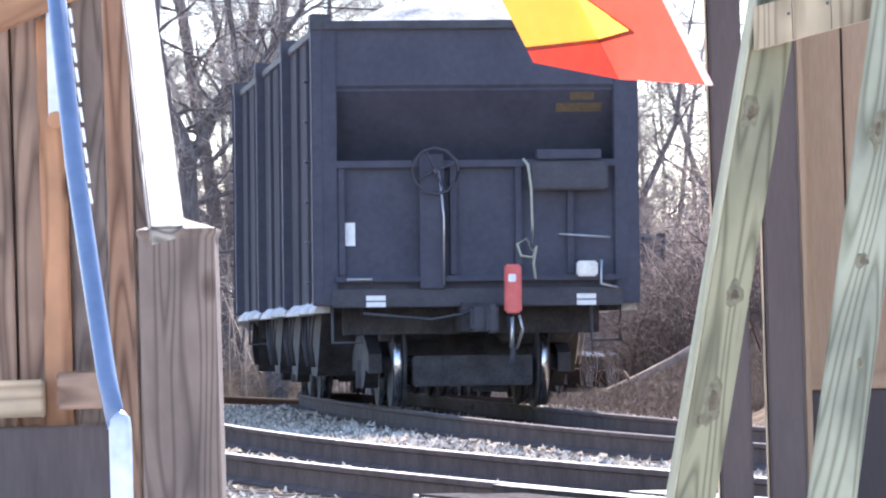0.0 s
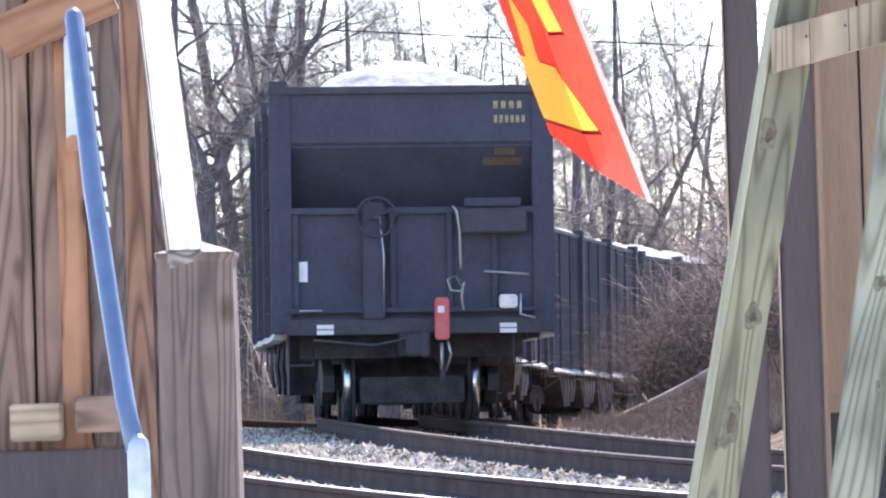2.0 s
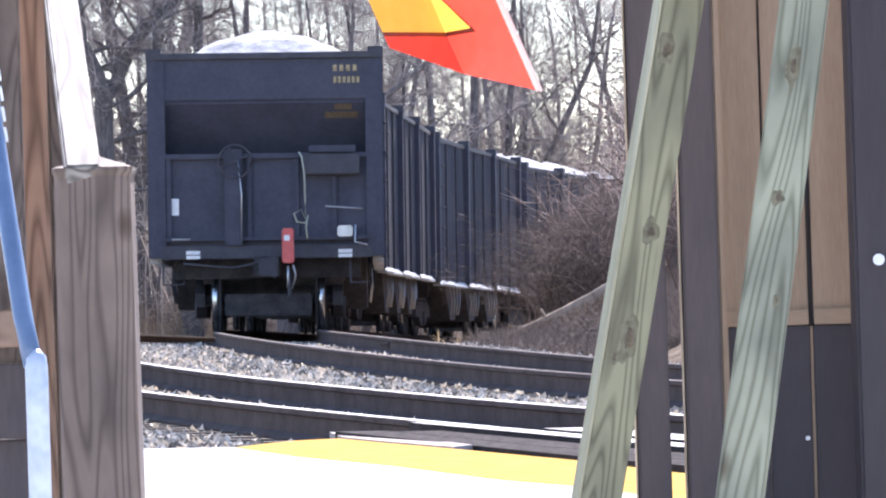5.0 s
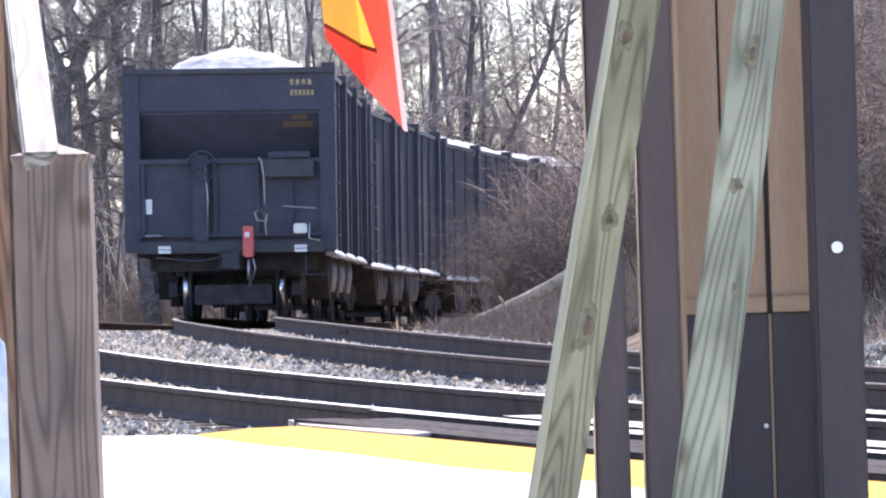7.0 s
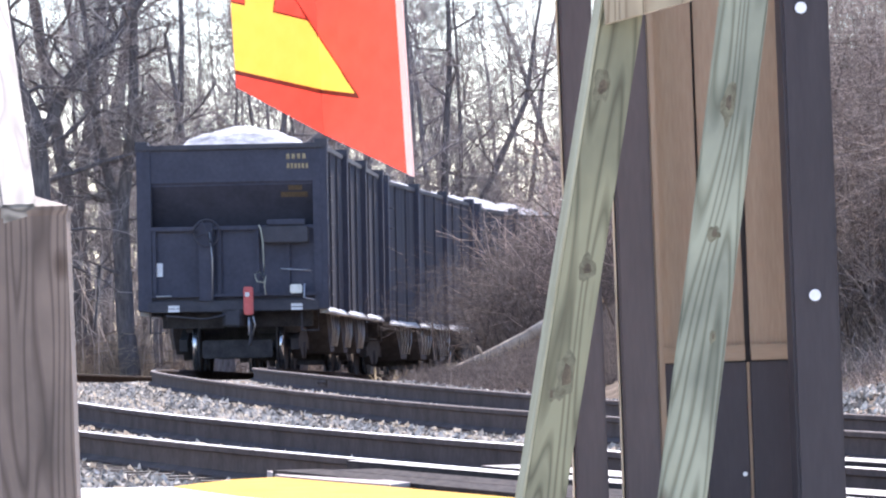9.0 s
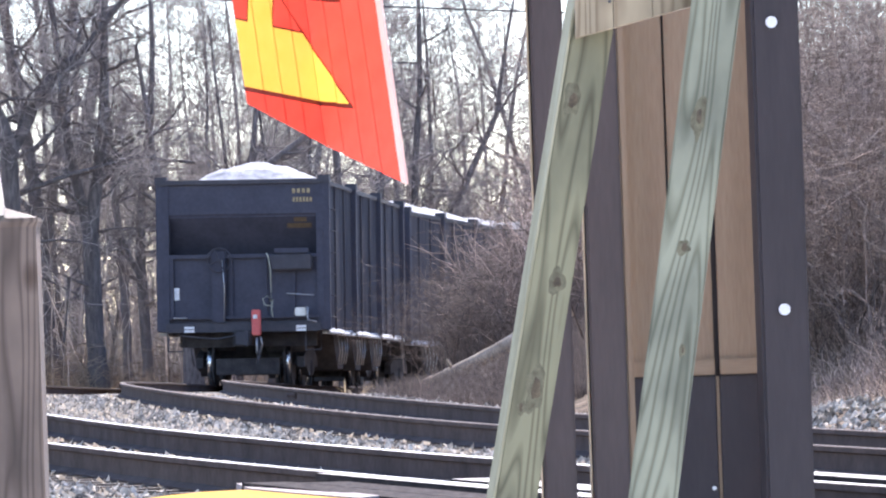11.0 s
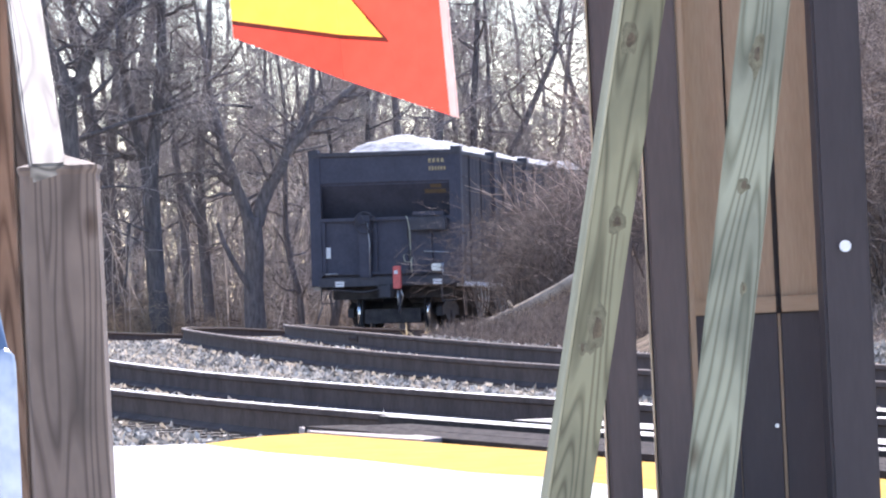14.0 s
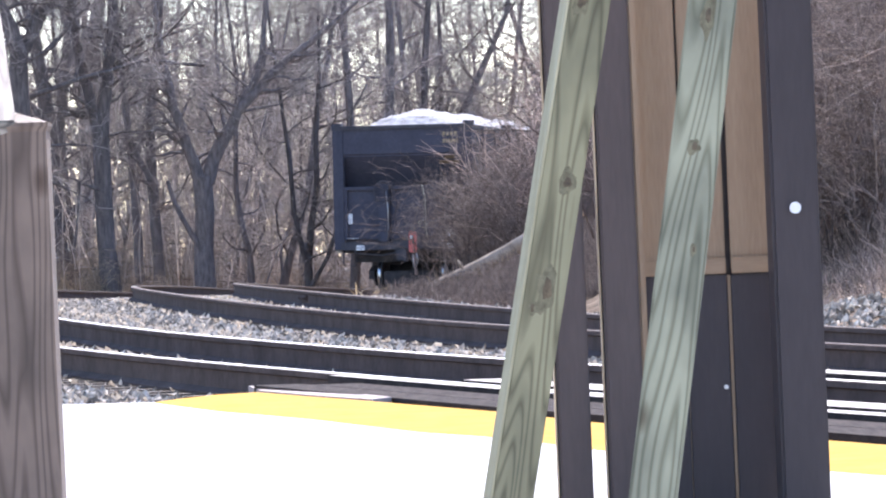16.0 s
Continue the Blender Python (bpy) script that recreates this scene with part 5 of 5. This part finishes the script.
def flag_colour(u, h):
    """0 red, 1 yellow, 2 the dark outline: bold letter strokes above a red hem."""
    if h < 0:
        return 0
    v = h + 0.03 + 0.135 * u
    seam = 1.0 - 2.1 * v - u                    # the fold sewn from the lower fly corner upwards
    if abs(seam) < 0.009:
        return 2
    if seam > 0:                                # a letter's foot fills the corner before the seam
        d = max(0.17 - h, 0.085 - abs(u - 0.16 - (h - 0.17) * 0.5))
        if d > 0 and h < 0.007:
            return 2
    else:
        d = min(0.10 - abs(u - 0.62 + (h - 0.3) * 0.6), h - 0.26)
    return 1 if d > 0.004 else (2 if d > -0.005 else 0)


def hem_strip(x):
    """The sewn edge, along the last hinge."""
    bm = bmesh.new()
    c, k = FLAG_H * math.cos(SKEW), FLAG_H * math.sin(SKEW)
    vs = [bm.verts.new(p) for y in (-0.003, 0.003) for p in ((x, y, 0.0), (x + 0.022, y, 0.0), (x + 0.022 + c, y, k), (x + c, y, k))]
    for f in ((0, 1, 2, 3), (7, 6, 5, 4), (0, 4, 5, 1), (1, 5, 6, 2), (2, 6, 7, 3), (3, 7, 4, 0)):
        bm.faces.new([vs[g] for g in f])
    return bm


def build_flag():
    flag = empty("flag", label="red nylon flag with yellow lettering waving in the wind", category="flag")
    out = []
    w = FLAG_W / STRIPS
    for i in range(STRIPS):
        bm = bmesh.new()
        nx, low, high = 30, 6, 178
        grid = []
        for b in range(low + high + 1):
            row = []
            for a in range(nx + 1):
                hem = 0.03 + 0.135 * (i + a / nx) / STRIPS
                v = hem * b / low if b <= low else hem + 0.006 + (b - low - 1) * 0.005
                h = FLAG_H * v
                row.append(bm.verts.new((w * a / nx * 1.01 + h * math.cos(SKEW), 0.0, h * math.sin(SKEW))))
            grid.append(row)
        for b in range(low + high):
            for a in range(nx):
                f = bm.faces.new((grid[b][a], grid[b][a + 1], grid[b + 1][a + 1], grid[b + 1][a]))
                f.smooth = True
                f.material_index = flag_colour((i + (a + 0.5) / nx) / STRIPS, (b - low) * 0.005 + 0.001)
        s = part("cloth_strip", bm, (M_CLOTHRED, M_CLOTHYEL, M_SEAM), flag)
        if i == STRIPS - 1:
            # far paler than the cloth: the sunlit edge is in the colour
            part("fly_hem", hem_strip(w), M_HEM, s, "sewn edge, pale with painted sunlight")
        out.append(s)
    return out


# seconds, lower left corner (x, z), lower right corner (x, z), lean of the left and right edges from upright, spread when gathered
FLAG = (
    (0, -0.068, 1.376, 0.317, 1.315, -20, -26, 0.25),
    (0.5, -0.123, 1.571, 0.311, 1.205, -12, -14, 0.25),
    (1, -0.263, 1.628, 0.131, 1.171, 43, 47, 0.25),
    (1.5, -0.109, 1.210, 0.078, 1.116, -14, -19, 0.25),
    (2, -0.051, 1.170, 0.141, 1.111, -20, -19, 0.25),
    (2.5, -0.198, 1.201, 0.018, 1.095, -10, -16, 0.25),
    (3, -0.213, 1.232, 0.061, 1.116, -14, -7, 0.25),
    (3.5, -0.095, 1.297, 0.245, 1.136, -8, -24, 0.25),
    (4, 0.014, 1.181, 0.222, 1.241, -36, -36, 0.45),
    (4.8, -0.050, 1.168, 0.142, 1.185, -25, -25, 0.44),
    (5.6, -0.117, 1.155, 0.062, 1.130, -15, -15, 0.43),
    (6.1, -0.158, 1.147, 0.012, 1.094, -8, -8, 0.425),
    (6.5, -0.191, 1.140, -0.029, 1.065, -3, -3, 0.42),
    (7, -0.145, 1.111, -0.087, 1.061, -5, -5, 0.25),
    (7.5, -0.258, 1.268, -0.003, 1.088, -5, -10, 0.25),
    (8, -0.262, 1.262, 0.014, 1.087, -2, -13, 0.25),
    (8.5, -0.262, 1.261, 0.031, 1.082, -4, -11, 0.25),
    (9, -0.404, 1.278, -0.027, 1.070, -2, -10, 0.25),
    (11.5, -0.293, 1.265, 0.057, 1.086, -5, -19, 0.25),
    (12, -0.286, 1.280, 0.082, 1.091, -5, -18, 0.25),
    (12.5, -0.287, 1.275, 0.031, 1.079, -5, -15, 0.25),
    (13, -0.413, 1.278, -0.053, 1.073, -2, -10, 0.25),
    (13.5, -0.507, 1.319, -0.079, 1.072, -7, -12, 0.25),
    (14, -0.472, 1.295, 0.006, 1.099, -7, -13, 0.25),
    (14.5, -0.387, 1.327, 0.195, 1.173, -5, -22, 0.25),
    (15, -0.036, 1.404, 0.139, 1.221, 38, 44, 0.25),
    (15.5, -0.294, 1.374, -0.052, 1.261, -5, -10, 0.25),
    (16, -0.247, 1.443, 0.002, 1.344, -5, -10, 0.25))


def flag_rows(i):
    """Poses of one strip: all strips turn about hinges that share one direction, the first half one way and the second half the other."""
    rows = []
    w = FLAG_W / STRIPS
    cs, sn = math.cos(SKEW), math.sin(SKEW)
    for t, lx, lz, rx, rz, al, ar, spread in FLAG:
        a, b = Vector((lx, FLAG_Y, lz)), Vector((rx, FLAG_Y, rz))
        d = (b - a) / FLAG_W
        cf = math.sqrt(max(d.length_squared - cs * cs, 0.0)) / sn
        if d.length > 0.45:
            cf = min(cf, 1.0)
            ang = math.atan2(d.z, d.x) + math.atan2(sn * cf, cs)
        else:                                   # gathered: the hinges hang with the given lean
            cf = max(cf, spread)
            ang = radians(90 - (al + ar) / 2)
        hinge = Vector((math.cos(ang), 0, math.sin(ang)))
        across = Vector((math.sin(ang), 0, -math.cos(ang)))
        sf = math.sqrt(1 - cf * cf)
        edge = [hinge * cs + across * sn * cf + Vector((0, sn * sf * (1 if q < STRIPS / 2 else -1), 0)) for q in range(STRIPS)]
        p = b - sum(edge, Vector((0, 0, 0))) * w + sum(edge[:i], Vector((0, 0, 0))) * w
        x = edge[i].normalized()
        z = ((hinge - x * cs) / sn).normalized()
        y = z.cross(x)
        m = Matrix((x, y, z)).transposed().to_4x4()
        m.translation = p
        rows.append((t, m))
    return rows


build_ground()
build_track("track_train", 0.0, -150, 140, "rusty curved railway track on pale ballast, used by the train", M_DULLHEAD)
build_track("track_near", -4.0, -150, 140, "rusty curved railway track on pale ballast beside the platform", M_HEAD)
build_stones()
build_leaves()
build_platform()
build_crossing()
last_car = build_car()
cars = [last_car] + [copy_thing(last_car, pose(0, 0, 0)) for _ in range(4)]
build_marker(last_car)
build_left()
build_right()
build_woods()
build_log()
build_cable()
strips = build_flag()


def motions():
    for k, c in enumerate(cars):
        walk(c, [(t, car_pose(travelled(t) + k * 16.2)) for t in np.arange(0, 16.01, 1.0)])
        for ws in [o for o in c.children if o.name.startswith("wheelset")]:
            y, z = ws.location.y, ws.location.z
            steps = [n * 0.125 for n in range(129)]
            walk(ws, [(t, pose(0, y, z, -math.degrees((travelled(t) - travelled(0)) / 0.457))) for t in steps])
    for i, s in enumerate(strips):
        walk(s, flag_rows(i))


motions()
